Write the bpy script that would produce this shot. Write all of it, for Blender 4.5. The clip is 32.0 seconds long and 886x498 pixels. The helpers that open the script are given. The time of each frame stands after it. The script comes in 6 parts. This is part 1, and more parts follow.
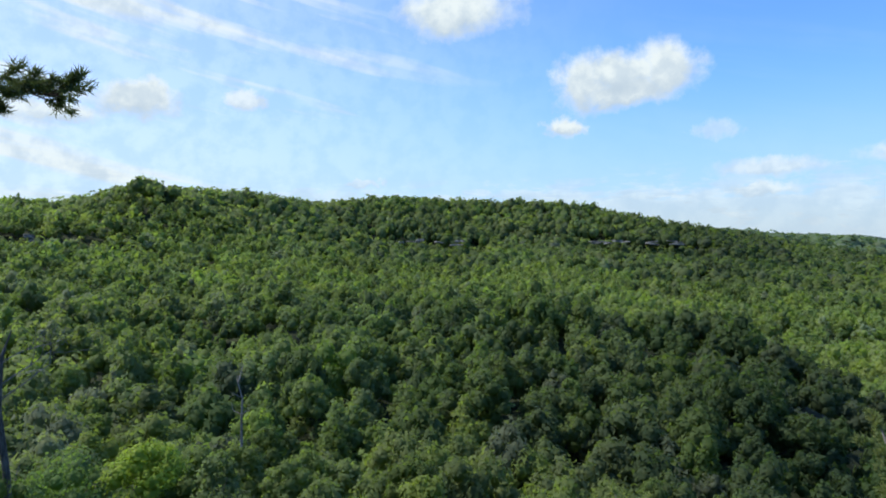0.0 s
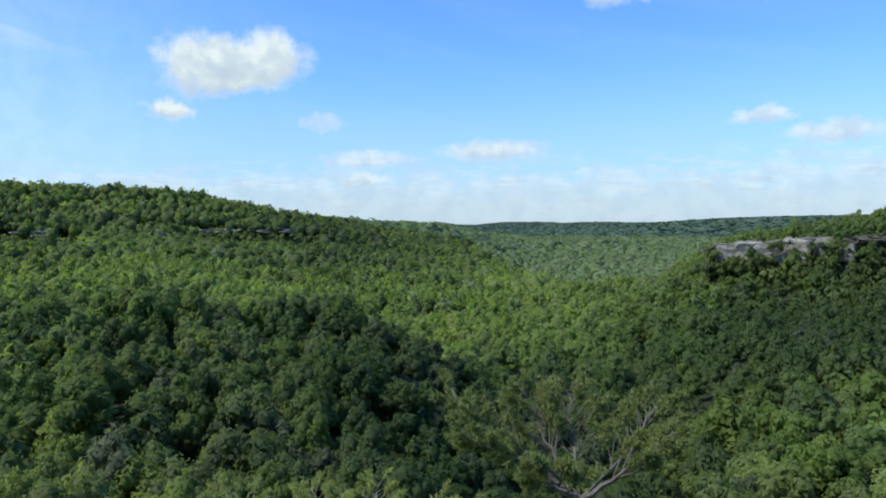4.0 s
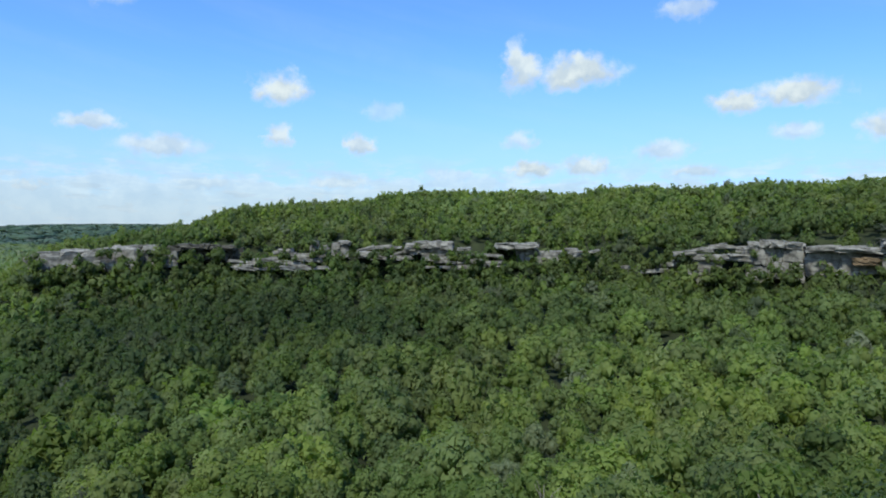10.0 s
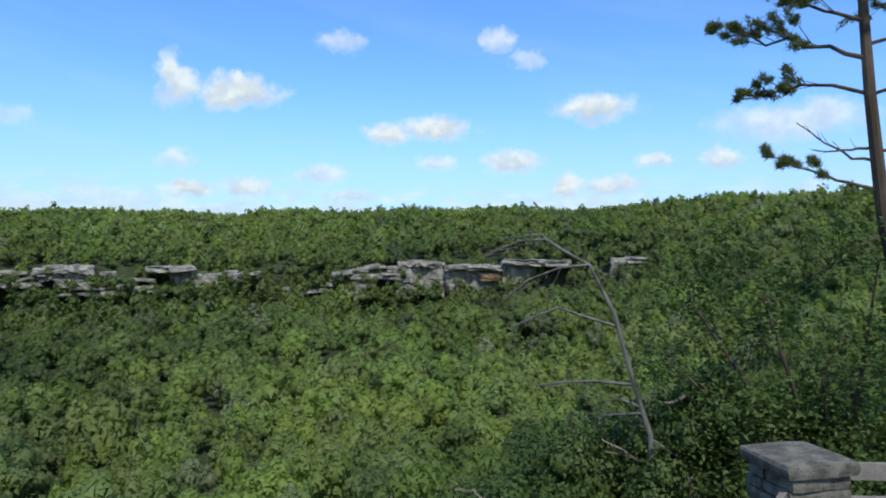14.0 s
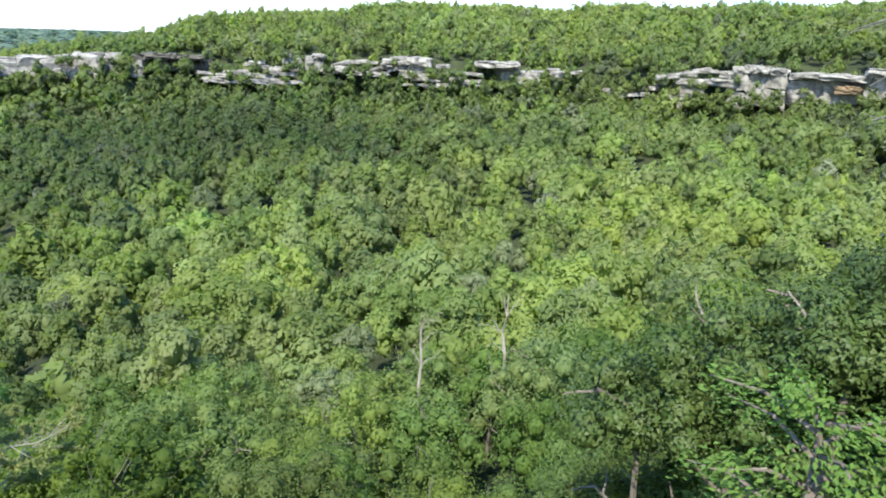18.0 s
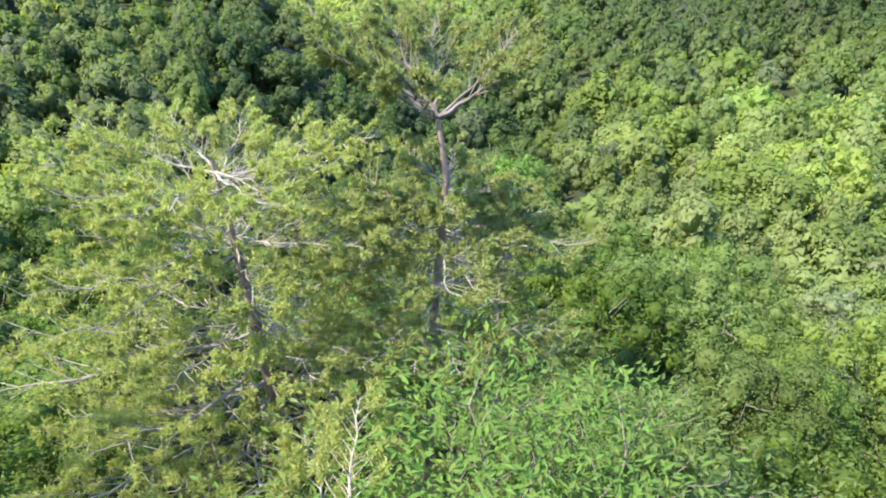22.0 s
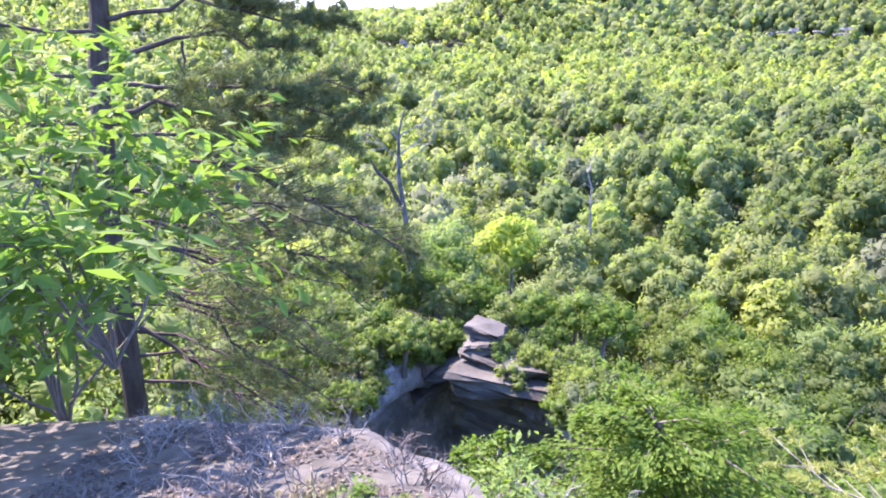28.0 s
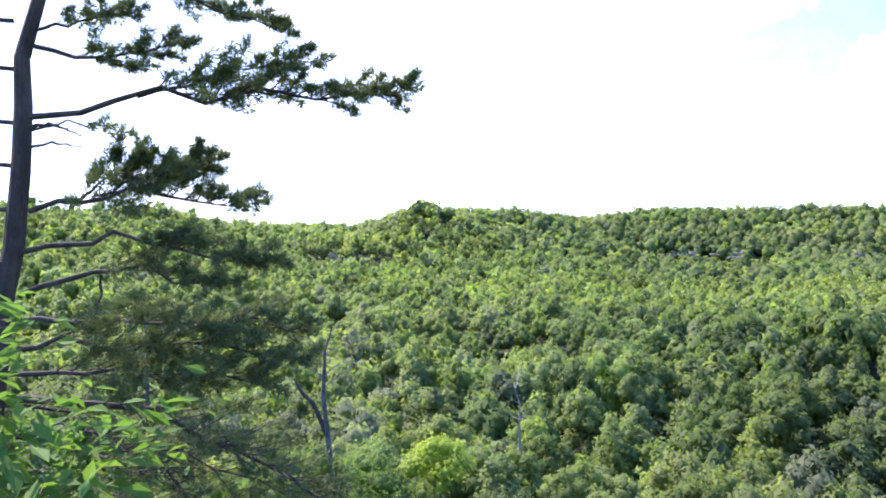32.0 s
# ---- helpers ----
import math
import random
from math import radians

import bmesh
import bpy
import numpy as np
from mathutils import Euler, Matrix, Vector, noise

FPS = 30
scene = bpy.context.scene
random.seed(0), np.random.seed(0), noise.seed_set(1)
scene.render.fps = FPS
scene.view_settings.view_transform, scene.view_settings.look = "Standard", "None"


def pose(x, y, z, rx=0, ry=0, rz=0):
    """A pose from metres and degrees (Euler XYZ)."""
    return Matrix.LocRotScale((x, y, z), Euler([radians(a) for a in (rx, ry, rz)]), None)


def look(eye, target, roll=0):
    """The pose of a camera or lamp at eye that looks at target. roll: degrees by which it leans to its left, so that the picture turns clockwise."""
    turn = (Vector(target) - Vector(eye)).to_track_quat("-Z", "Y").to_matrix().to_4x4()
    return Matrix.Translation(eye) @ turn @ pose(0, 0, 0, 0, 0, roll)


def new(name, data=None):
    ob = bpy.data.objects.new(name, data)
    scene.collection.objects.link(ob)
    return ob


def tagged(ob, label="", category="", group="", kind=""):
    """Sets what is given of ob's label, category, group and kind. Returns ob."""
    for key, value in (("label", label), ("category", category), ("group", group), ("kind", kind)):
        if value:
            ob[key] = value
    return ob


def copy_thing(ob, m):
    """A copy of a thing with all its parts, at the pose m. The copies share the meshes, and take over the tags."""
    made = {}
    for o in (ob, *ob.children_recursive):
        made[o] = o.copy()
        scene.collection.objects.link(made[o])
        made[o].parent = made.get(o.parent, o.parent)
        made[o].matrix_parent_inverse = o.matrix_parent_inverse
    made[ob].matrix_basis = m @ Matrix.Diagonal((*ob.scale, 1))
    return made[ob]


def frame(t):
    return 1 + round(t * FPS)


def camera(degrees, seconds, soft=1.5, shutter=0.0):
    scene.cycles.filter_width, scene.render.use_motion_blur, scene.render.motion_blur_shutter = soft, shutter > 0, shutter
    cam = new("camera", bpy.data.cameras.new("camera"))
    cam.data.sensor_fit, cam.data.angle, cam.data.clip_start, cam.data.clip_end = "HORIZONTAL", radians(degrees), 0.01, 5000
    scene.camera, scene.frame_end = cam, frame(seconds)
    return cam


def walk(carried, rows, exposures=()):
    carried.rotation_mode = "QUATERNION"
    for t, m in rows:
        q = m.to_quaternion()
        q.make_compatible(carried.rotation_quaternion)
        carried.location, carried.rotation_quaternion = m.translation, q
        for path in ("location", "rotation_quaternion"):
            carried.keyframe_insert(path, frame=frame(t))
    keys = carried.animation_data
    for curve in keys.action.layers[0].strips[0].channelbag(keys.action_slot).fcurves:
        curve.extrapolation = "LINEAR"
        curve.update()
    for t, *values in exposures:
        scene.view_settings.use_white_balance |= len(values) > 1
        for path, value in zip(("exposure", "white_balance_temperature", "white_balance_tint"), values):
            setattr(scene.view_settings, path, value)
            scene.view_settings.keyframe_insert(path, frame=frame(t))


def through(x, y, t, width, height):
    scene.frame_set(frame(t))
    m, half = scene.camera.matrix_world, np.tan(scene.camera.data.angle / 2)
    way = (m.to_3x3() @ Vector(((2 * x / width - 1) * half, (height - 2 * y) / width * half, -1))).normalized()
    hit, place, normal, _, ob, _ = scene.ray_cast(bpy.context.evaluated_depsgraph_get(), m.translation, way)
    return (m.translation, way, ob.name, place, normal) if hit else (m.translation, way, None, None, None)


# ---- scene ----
# -- path --
cam = camera(65.76, 32.0, soft=1.9)
PATH = [
    (0, pose(-0.381, 0.057, 2.159, 89.436, 0.247, 51.452)),
    (0.5, pose(-0.401, 0.132, 2.119, 88.939, 0.311, 47.382)),
    (1, pose(-0.404, 0.182, 2.095, 88.799, 0.245, 43.534)),
    (1.5, pose(-0.392, 0.236, 2.096, 88.596, 0.609, 39.838)),
    (2, pose(-0.386, 0.265, 2.084, 88.105, 0.703, 35.899)),
    (2.5, pose(-0.362, 0.302, 2.073, 87.840, 0.744, 32.147)),
    (4.5, pose(-0.289, 0.128, 2.161, 88.059, 0.471, 14.907)),
    (5, pose(-0.370, 0.185, 2.106, 87.994, -0.133, 9.513)),
    (5.5, pose(-0.368, 0.227, 2.054, 88.592, -0.242, 4.269)),
    (6, pose(-0.314, 0.233, 2.067, 88.925, -0.252, 0.005)),
    (6.5, pose(-0.375, 0.299, 2.043, 89.034, -0.091, -3.615)),
    (7, pose(-0.348, 0.317, 2.099, 89.010, 0.216, -6.217)),
    (7.5, pose(-0.300, 0.291, 2.151, 88.692, -0.077, -10.142)),
    (8, pose(-0.289, 0.324, 2.125, 88.405, -0.640, -14.900)),
    (8.5, pose(-0.206, 0.356, 2.093, 88.415, -0.619, -19.401)),
    (9, pose(-0.179, 0.409, 2.075, 88.267, -0.846, -23.981)),
    (9.5, pose(-0.133, 0.421, 2.083, 88.549, -0.676, -28.171)),
    (10, pose(-0.090, 0.387, 2.090, 88.478, -0.217, -32.332)),
    (10.5, pose(-0.051, 0.256, 2.074, 89.016, -0.836, -36.780)),
    (11, pose(-0.099, 0.212, 2.098, 89.090, -1.200, -41.990)),
    (11.5, pose(-0.051, 0.212, 2.098, 89.158, -1.205, -46.357)),
    (12, pose(0.011, 0.194, 2.109, 89.435, -1.400, -49.953)),
    (12.5, pose(0.127, 0.192, 2.082, 89.997, -1.264, -53.254)),
    (13, pose(0.301, 0.201, 2.080, 90.559, -0.907, -56.639)),
    (13.5, pose(0.402, 0.180, 2.065, 91.372, -0.211, -59.248)),
    (15.5, pose(0.360, 0.190, 1.930, 83.102, -0.301, -57.721)),
    (16, pose(0.340, 0.190, 1.850, 80.544, -0.597, -52.750)),
    (16.5, pose(0.340, 0.190, 1.750, 79.002, -0.720, -47.735)),
    (17, pose(0.330, 0.190, 1.650, 77.381, -1.022, -43.979)),
    (17.5, pose(0.330, 0.180, 1.570, 75.560, -2.171, -39.455)),
    (18, pose(0.330, 0.180, 1.500, 73.660, -1.796, -33.968)),
    (18.5, pose(0.330, 0.170, 1.440, 71.923, -2.392, -29.201)),
    (19, pose(0.340, 0.160, 1.380, 70.016, -2.767, -23.669)),
    (19.5, pose(0.350, 0.150, 1.320, 68.750, -2.628, -16.754)),
    (20, pose(0.370, 0.140, 1.250, 64.662, -3.271, -11.132)),
    (20.5, pose(0.380, 0.130, 1.190, 63.945, -2.486, -6.423)),
    (21, pose(0.383, 0.120, 1.138, 62.020, -2.110, -1.340)),
    (21.5, pose(0.301, 0.130, 1.123, 60.562, -2.112, 3.354)),
    (22, pose(0.194, 0.147, 1.153, 61.788, -1.690, 11.054)),
    (22.5, pose(0.101, 0.144, 1.169, 63.338, -1.024, 19.121)),
    (23, pose(-0.017, 0.104, 1.197, 63.966, -0.532, 28.245)),
    (23.5, pose(-0.118, 0.034, 1.213, 63.229, -0.133, 37.410)),
    (24, pose(-0.212, 0.006, 1.130, 59.893, 0.582, 45.050)),
    (24.5, pose(-0.325, 0.022, 1.027, 58.719, 1.314, 51.156)),
    (25, pose(-0.377, -0.003, 0.990, 57.327, 1.395, 56.115)),
    (25.5, pose(-0.418, -0.035, 0.974, 56.780, 1.490, 61.568)),
    (26, pose(-0.426, -0.064, 0.989, 57.799, 1.306, 66.164)),
    (26.5, pose(-0.436, -0.098, 1.005, 59.772, 0.892, 72.031)),
    (28.5, pose(0.156, -0.892, 0.950, 76.836, 2.209, 78.733)),
    (29, pose(0.106, -0.823, 0.985, 77.641, 2.675, 74.708)),
    (29.5, pose(0.065, -0.766, 0.992, 79.004, 2.346, 71.875)),
    (30, pose(-0.010, -0.760, 1.060, 80.227, 1.484, 70.336)),
    (30.5, pose(-0.124, -0.802, 1.200, 83.421, 1.313, 70.801)),
    (31, pose(-0.434, -0.750, 1.420, 88.682, 1.260, 72.299)),
    (31.5, pose(-0.484, -0.796, 1.460, 90.636, 1.310, 73.580)),
    (32, pose(-0.619, -0.770, 1.460, 91.042, 1.245, 73.349)),
]
# -- end of path --

walk(cam, PATH, [(0, -0.1, 6500, 7), (6, -0.15, 6400, 4), (11, -0.2, 6400, 5), (13.5, -0.15, 6500, 6), (15.5, 0.2, 6600, 9), (17, 0.85, 6700, 7), (18, 1.28, 6800, 9), (19, 1.55, 7000, 10), (21, 1.7, 7300, 9), (23, 1.9, 7400, 9),
                 (25, 2.0, 7400, 17), (26.5, 2.2, 7300, 22), (28.5, 2.4, 6600, 44), (29.3, 2.34, 6500, 46), (30.2, 2.14, 6450, 40), (31.3, 1.87, 6500, 31), (32, 1.46, 6550, 24)])

# ---- sun and sky ----
SUN_AZ, SUN_EL = -128.0, 52.0


def polar(az, r, z=0.0):
    """A place from an azimuth (degrees, clockwise from +y), a distance and a height."""
    a = radians(az)
    return Vector((r * math.sin(a), r * math.cos(a), z))


def sight(az, el, r):
    """A place seen from the overlook's eye point under that azimuth and elevation, r metres off in plan."""
    return polar(az, r, 1.6 + r * math.tan(radians(el)))


sun = new("sun", bpy.data.lights.new("sun", "SUN"))
sun.data.energy, sun.data.angle, sun.data.color = 4.6, radians(0.6), (1.0, 0.95, 0.86)
sun.matrix_world = look(polar(SUN_AZ, 100 * math.cos(radians(SUN_EL)), 100 * math.sin(radians(SUN_EL))), (0, 0, 0))


class Nodes:
    """A short way to write node trees."""

    def __init__(self, tree):
        self.tree = tree

    def add(self, kind, **values):
        n = self.tree.nodes.new(kind)
        for k, v in values.items():
            setattr(n, k, v)
        return n

    def put(self, socket, value):
        if isinstance(value, bpy.types.NodeSocket):
            self.tree.links.new(value, socket)
        else:
            socket.default_value = value

    def math(self, op, a, b=0.0, c=0.0, clamp=False):
        n = self.add("ShaderNodeMath", operation=op, use_clamp=clamp)
        for s, v in zip(n.inputs, (a, b, c)):
            self.put(s, v)
        return n.outputs[0]

    def vec(self, op, a, b=(0, 0, 0)):
        n = self.add("ShaderNodeVectorMath", operation=op)
        self.put(n.inputs[0], a)
        if op != "LENGTH":
            self.put(n.inputs[1], b)
        return n.outputs["Value"] if op == "LENGTH" else n.outputs[0]

    def noise(self, vector, scale, detail=4.0, rough=0.55, color=False, distortion=0.0):
        n = self.add("ShaderNodeTexNoise")
        if vector is not None:
            self.put(n.inputs["Vector"], vector)
        n.inputs["Scale"].default_value, n.inputs["Detail"].default_value = scale, detail
        n.inputs["Roughness"].default_value, n.inputs["Distortion"].default_value = rough, distortion
        return n.outputs["Color" if color else "Fac"]

    def ramp(self, value, low, high, a=0.0, b=1.0, smooth=True):
        n = self.add("ShaderNodeMapRange", interpolation_type="SMOOTHSTEP" if smooth else "LINEAR")
        for s, v in zip(n.inputs, (value, low, high, a, b)):
            self.put(s, v)
        return n.outputs[0]

    def mix(self, fac, a, b, blend="MIX"):
        n = self.add("ShaderNodeMix", data_type="RGBA", blend_type=blend)
        self.put(n.inputs[0], fac)
        for s, v in ((n.inputs[6], a), (n.inputs[7], b)):
            self.put(s, v if isinstance(v, bpy.types.NodeSocket) or len(v) == 4 else (*v, 1))
        return n.outputs[2]


world = bpy.data.worlds.new("sky")
scene.world = world
world.use_nodes = True
W = Nodes(world.node_tree)
sky = W.add("ShaderNodeTexSky", sky_type="NISHITA", sun_disc=False, sun_elevation=radians(SUN_EL),
            sun_rotation=radians(SUN_AZ), altitude=300, air_density=1.0, dust_density=0.6, ozone_density=1.6)
way = W.add("ShaderNodeTexCoord").outputs["Generated"]
split = W.add("ShaderNodeSeparateXYZ")
W.put(split.inputs[0], way)
azimuth = W.math("MULTIPLY", W.math("ARCTAN2", split.outputs[0], split.outputs[1]), 57.2958)
height = W.math("MULTIPLY", W.math("ARCSINE", split.outputs[2]), 57.2958)
chart = W.add("ShaderNodeCombineXYZ")
W.put(chart.inputs[0], azimuth)
W.put(chart.inputs[1], height)
warp = W.vec("MULTIPLY", W.vec("SUBTRACT", W.noise(chart.outputs[0], 0.42, 6.0, 0.62, True), (0.5, 0.5, 0.5)), (5.5, 3.4, 0))
warped = W.vec("ADD", chart.outputs[0], warp)
fine_warp = W.vec("MULTIPLY", W.vec("SUBTRACT", W.noise(chart.outputs[0], 0.95, 5.0, 0.6, True), (0.5, 0.5, 0.5)), (3.6, 1.5, 0))
ruffled = W.vec("ADD", chart.outputs[0], fine_warp)
cover, lit = 0.0, 0.0


def cloud(az, el, width, tall, dense=1.0):
    """One cumulus cloud of the sky: its middle, its width and height in degrees and how dense it is; its base is grey."""
    global cover, lit
    d = W.vec("MULTIPLY", W.vec("SUBTRACT", warped if tall > 2.5 else ruffled, (az, el, 0)), (2 / width, 2 / tall, 0))
    m = W.ramp(W.vec("LENGTH", d), 1.2, 0.38, 0.0, dense)
    cover = W.math("MAXIMUM", cover, m)
    part_ = W.add("ShaderNodeSeparateXYZ")
    W.put(part_.inputs[0], d)
    lit = W.math("MAXIMUM", lit, W.math("MULTIPLY", m, W.ramp(part_.outputs[1], 0.1, -0.7)))


cloud(-50.4, 18.6, 12, 5)
cloud(-39.9, 12.8, 5.5, 5.2)
cloud(-33.6, 13.4, 6.5, 5.0)
cloud(-36.5, 12.0, 10, 3.0)
cloud(-37.0, 13.3, 7, 4.2)
cloud(-41.3, 9.3, 4, 1.7)
cloud(-75.2, 11.0, 9, 4.2)
cloud(-67.6, 11.3, 4.6, 2.4, 0.9)
cloud(-81.0, 9.6, 10, 2.4, 0.95)
cloud(-86.0, 5.5, 6, 1.5, 0.6)
cloud(-5.6, 18.4, 6, 3.4, 0.7)
cloud(5.3, 18.6, 9, 4.2, 0.95)
cloud(19.0, 11.5, 4.6, 3.0)
cloud(18.9, 7.6, 2.6, 2.0, 0.9)
cloud(25.3, 7.0, 3.0, 1.9, 0.9)
cloud(5.2, 8.0, 4.6, 1.5, 0.8)
cloud(10.1, 6.5, 7.5, 2.0, 0.8)
cloud(-25.9, 5.6, 9.0, 1.8, 0.75)
cloud(-15.5, 6.2, 10.0, 2.0, 0.85)
cloud(-29.6, 8.6, 4.5, 1.6, 0.5)
cloud(-26.6, 3.9, 7.0, 1.5, 0.8)
cloud(27.3, 9.8, 4.0, 1.6, 0.4)
cloud(1.2, 3.2, 3.0, 1.0, 0.8)
cloud(12.9, 3.7, 7.0, 1.4, 0.7)
cloud(23.9, 3.9, 7.0, 1.4, 0.75)
cloud(-16.4, 2.9, 4.0, 1.1, 0.6)
cloud(-10.1, 2.7, 4.0, 1.2, 0.7)
cloud(38.6, 13.2, 3.4, 4.4, 0.95)
cloud(43.2, 12.7, 8.0, 2.8)
cloud(51.7, 17.0, 4.5, 1.9, 0.6)
cloud(64.5, 17.2, 3.4, 2.2, 0.7)
cloud(67.1, 15.7, 3.2, 1.8, 0.55)
cloud(55.5, 9.8, 4.0, 2.0)
cloud(59.5, 10.3, 7.0, 2.2)
cloud(72.6, 11.6, 7.5, 2.6)
cloud(65.9, 7.5, 5.6, 2.2, 0.95)
cloud(59.5, 7.4, 4.0, 1.5, 0.7)
cloud(50.0, 6.5, 5.0, 1.8, 0.75)
cloud(39.6, 5.1, 4.6, 1.6)
cloud(44.1, 5.3, 4.6, 1.8, 0.9)
cloud(70.3, 5.4, 3.2, 2.4)
cloud(73.8, 5.4, 6.0, 1.8, 0.9)
cloud(82.1, 7.3, 3.4, 2.0, 0.9)
cloud(77.2, 7.4, 3.2, 1.2, 0.9)
cloud(86.9, 9.8, 12, 3.0, 0.75)
cloud(38.7, 7.5, 3.2, 1.8, 0.7)
cloud(52.4, 4.7, 5.0, 1.2, 0.8)
cloud(33.0, 4.6, 7.0, 1.2, 0.6)
cloud(-58.0, 4.9, 4.0, 0.9, 0.7)
# a low bank of small clouds along the skyline, thin streaks to the west, and a veil by the sun's side
bank = W.ramp(W.noise(W.vec("MULTIPLY", chart.outputs[0], (0.30, 0.95, 1)), 1.0, 6.0, 0.6), 0.44, 0.60, 0.0, 0.75)
bank = W.math("MULTIPLY", bank, W.ramp(height, 7.0, 2.5))
lit = W.math("MAXIMUM", lit, W.math("MULTIPLY", bank, W.ramp(W.noise(W.vec("MULTIPLY", chart.outputs[0], (0.22, 1.7, 1)), 1.0, 4.0, 0.55), 0.44, 0.56)))
cover = W.math("MAXIMUM", cover, bank)
# the hazy mass behind them, white along its billowed top and grey below
crest = W.math("SUBTRACT", height, W.math("MULTIPLY", W.math("SUBTRACT", W.noise(W.vec("MULTIPLY", chart.outputs[0], (0.20, 0.60, 1)), 1.0, 6.0, 0.6), 0.5), 8.0))
mass = W.ramp(crest, 4.9, 3.4, 0.0, 0.58)
lit = W.math("MAXIMUM", lit, W.math("MULTIPLY", W.ramp(crest, 4.2, 2.4, 0.0, 1.0), mass))
cover = W.math("MAXIMUM", cover, mass)
tilted = W.math("ADD", height, W.math("MULTIPLY", azimuth, 0.22))
streak = W.add("ShaderNodeCombineXYZ")
W.put(streak.inputs[0], W.math("MULTIPLY", azimuth, 0.03))
W.put(streak.inputs[1], W.math("MULTIPLY", tilted, 0.28))
wisps = W.ramp(W.noise(streak.outputs[0], 1.0, 4.0, 0.55), 0.42, 0.66, 0.0, 0.9)
wisps = W.math("MULTIPLY", wisps, W.math("ADD", W.ramp(azimuth, -40.0, -66.0), 0.06))
cover = W.math("MAXIMUM", cover, W.math("MULTIPLY", wisps, W.ramp(height, 60.0, 20.0, 0.4, 1.0)))
veil = W.math("MULTIPLY", W.ramp(azimuth, -26.0, -88.0, 0.0, 0.58), W.ramp(height, 50.0, 8.0, 0.25, 1.0))
cover = W.math("MAXIMUM", cover, veil)
body = W.noise(chart.outputs[0], 0.5, 4.0, 0.55)
white = W.mix(W.ramp(body, 0.35, 0.62), (0.70, 0.81, 0.92), (0.92, 1.0, 1.04))
white = W.mix(W.math("MULTIPLY", lit, 0.85), white, (0.55, 0.67, 0.81))
blue = W.mix(1.0, sky.outputs[0], (0.115, 0.177, 0.262), "MULTIPLY")
blue = W.mix(W.ramp(height, 15.0, -1.0, 0.0, 0.66), blue, (0.54, 0.66, 0.87))
back = W.add("ShaderNodeBackground")
W.put(back.inputs[0], W.mix(cover, blue, white))
back.inputs[1].default_value = 1.0
W.put(W.add("ShaderNodeOutputWorld").inputs[0], back.outputs[0])
for n in [n for n in world.node_tree.nodes if n.bl_idname in ("ShaderNodeBackground", "ShaderNodeOutputWorld")][:2]:
    world.node_tree.nodes.remove(n)

# ---- materials ----


def material(name):
    m = bpy.data.materials.new(name)
    m.use_nodes = True
    n = Nodes(m.node_tree)
    shader = m.node_tree.nodes["Principled BSDF"]
    return m, n, shader, m.node_tree.nodes["Material Output"]


def leaf_material(name, dark, light, by_tree="", through=0.35, gloss=0.62, spread=0.5, shine=0.15):
    """Leaves: two greens mixed leaf by leaf and tree by tree, with some light going through them."""
    m, n, shader, out = material(name)
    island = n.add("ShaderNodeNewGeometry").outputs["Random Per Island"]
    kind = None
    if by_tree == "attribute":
        # tint also carries the sun and cloud shade given to each place
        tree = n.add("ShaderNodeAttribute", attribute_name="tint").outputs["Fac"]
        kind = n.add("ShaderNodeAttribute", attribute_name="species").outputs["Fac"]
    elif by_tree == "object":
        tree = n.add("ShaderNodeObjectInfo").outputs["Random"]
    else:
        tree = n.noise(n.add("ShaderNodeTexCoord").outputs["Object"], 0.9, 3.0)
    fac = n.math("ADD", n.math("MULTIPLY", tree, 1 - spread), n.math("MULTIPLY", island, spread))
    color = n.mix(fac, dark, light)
    if kind is None:
        kind = n.math("FRACT", n.math("MULTIPLY", tree, 7.31))
    hue = n.add("ShaderNodeHueSaturation")
    n.put(hue.inputs["Hue"], n.math("ADD", 0.486, n.math("MULTIPLY", kind, 0.030)))
    # a few trees of each stand have dull greyish leaves
    dull = n.ramp(n.math("FRACT", n.math("MULTIPLY", kind, 9.7)), 0.93, 0.99, 0.0, 0.35)
    n.put(hue.inputs["Saturation"], n.math("SUBTRACT", n.math("ADD", 0.86, n.math("MULTIPLY", n.math("FRACT", n.math("MULTIPLY", kind, 13.7)), 0.22)), dull))
    n.put(hue.inputs["Color"], color)
    n.put(shader.inputs["Base Color"], hue.outputs[0])
    shader.inputs["Roughness"].default_value = gloss
    shader.inputs["Specular IOR Level"].default_value = shine
    trans = n.add("ShaderNodeBsdfTranslucent")
    n.put(trans.inputs[0], n.mix(1.0, hue.outputs[0], (1.1, 1.2, 0.6), "MULTIPLY"))
    mixed = n.add("ShaderNodeMixShader")
    mixed.inputs[0].default_value = through
    n.put(mixed.inputs[1], shader.outputs[0])
    n.put(mixed.inputs[2], trans.outputs[0])
    n.put(out.inputs[0], mixed.outputs[0])
    return m


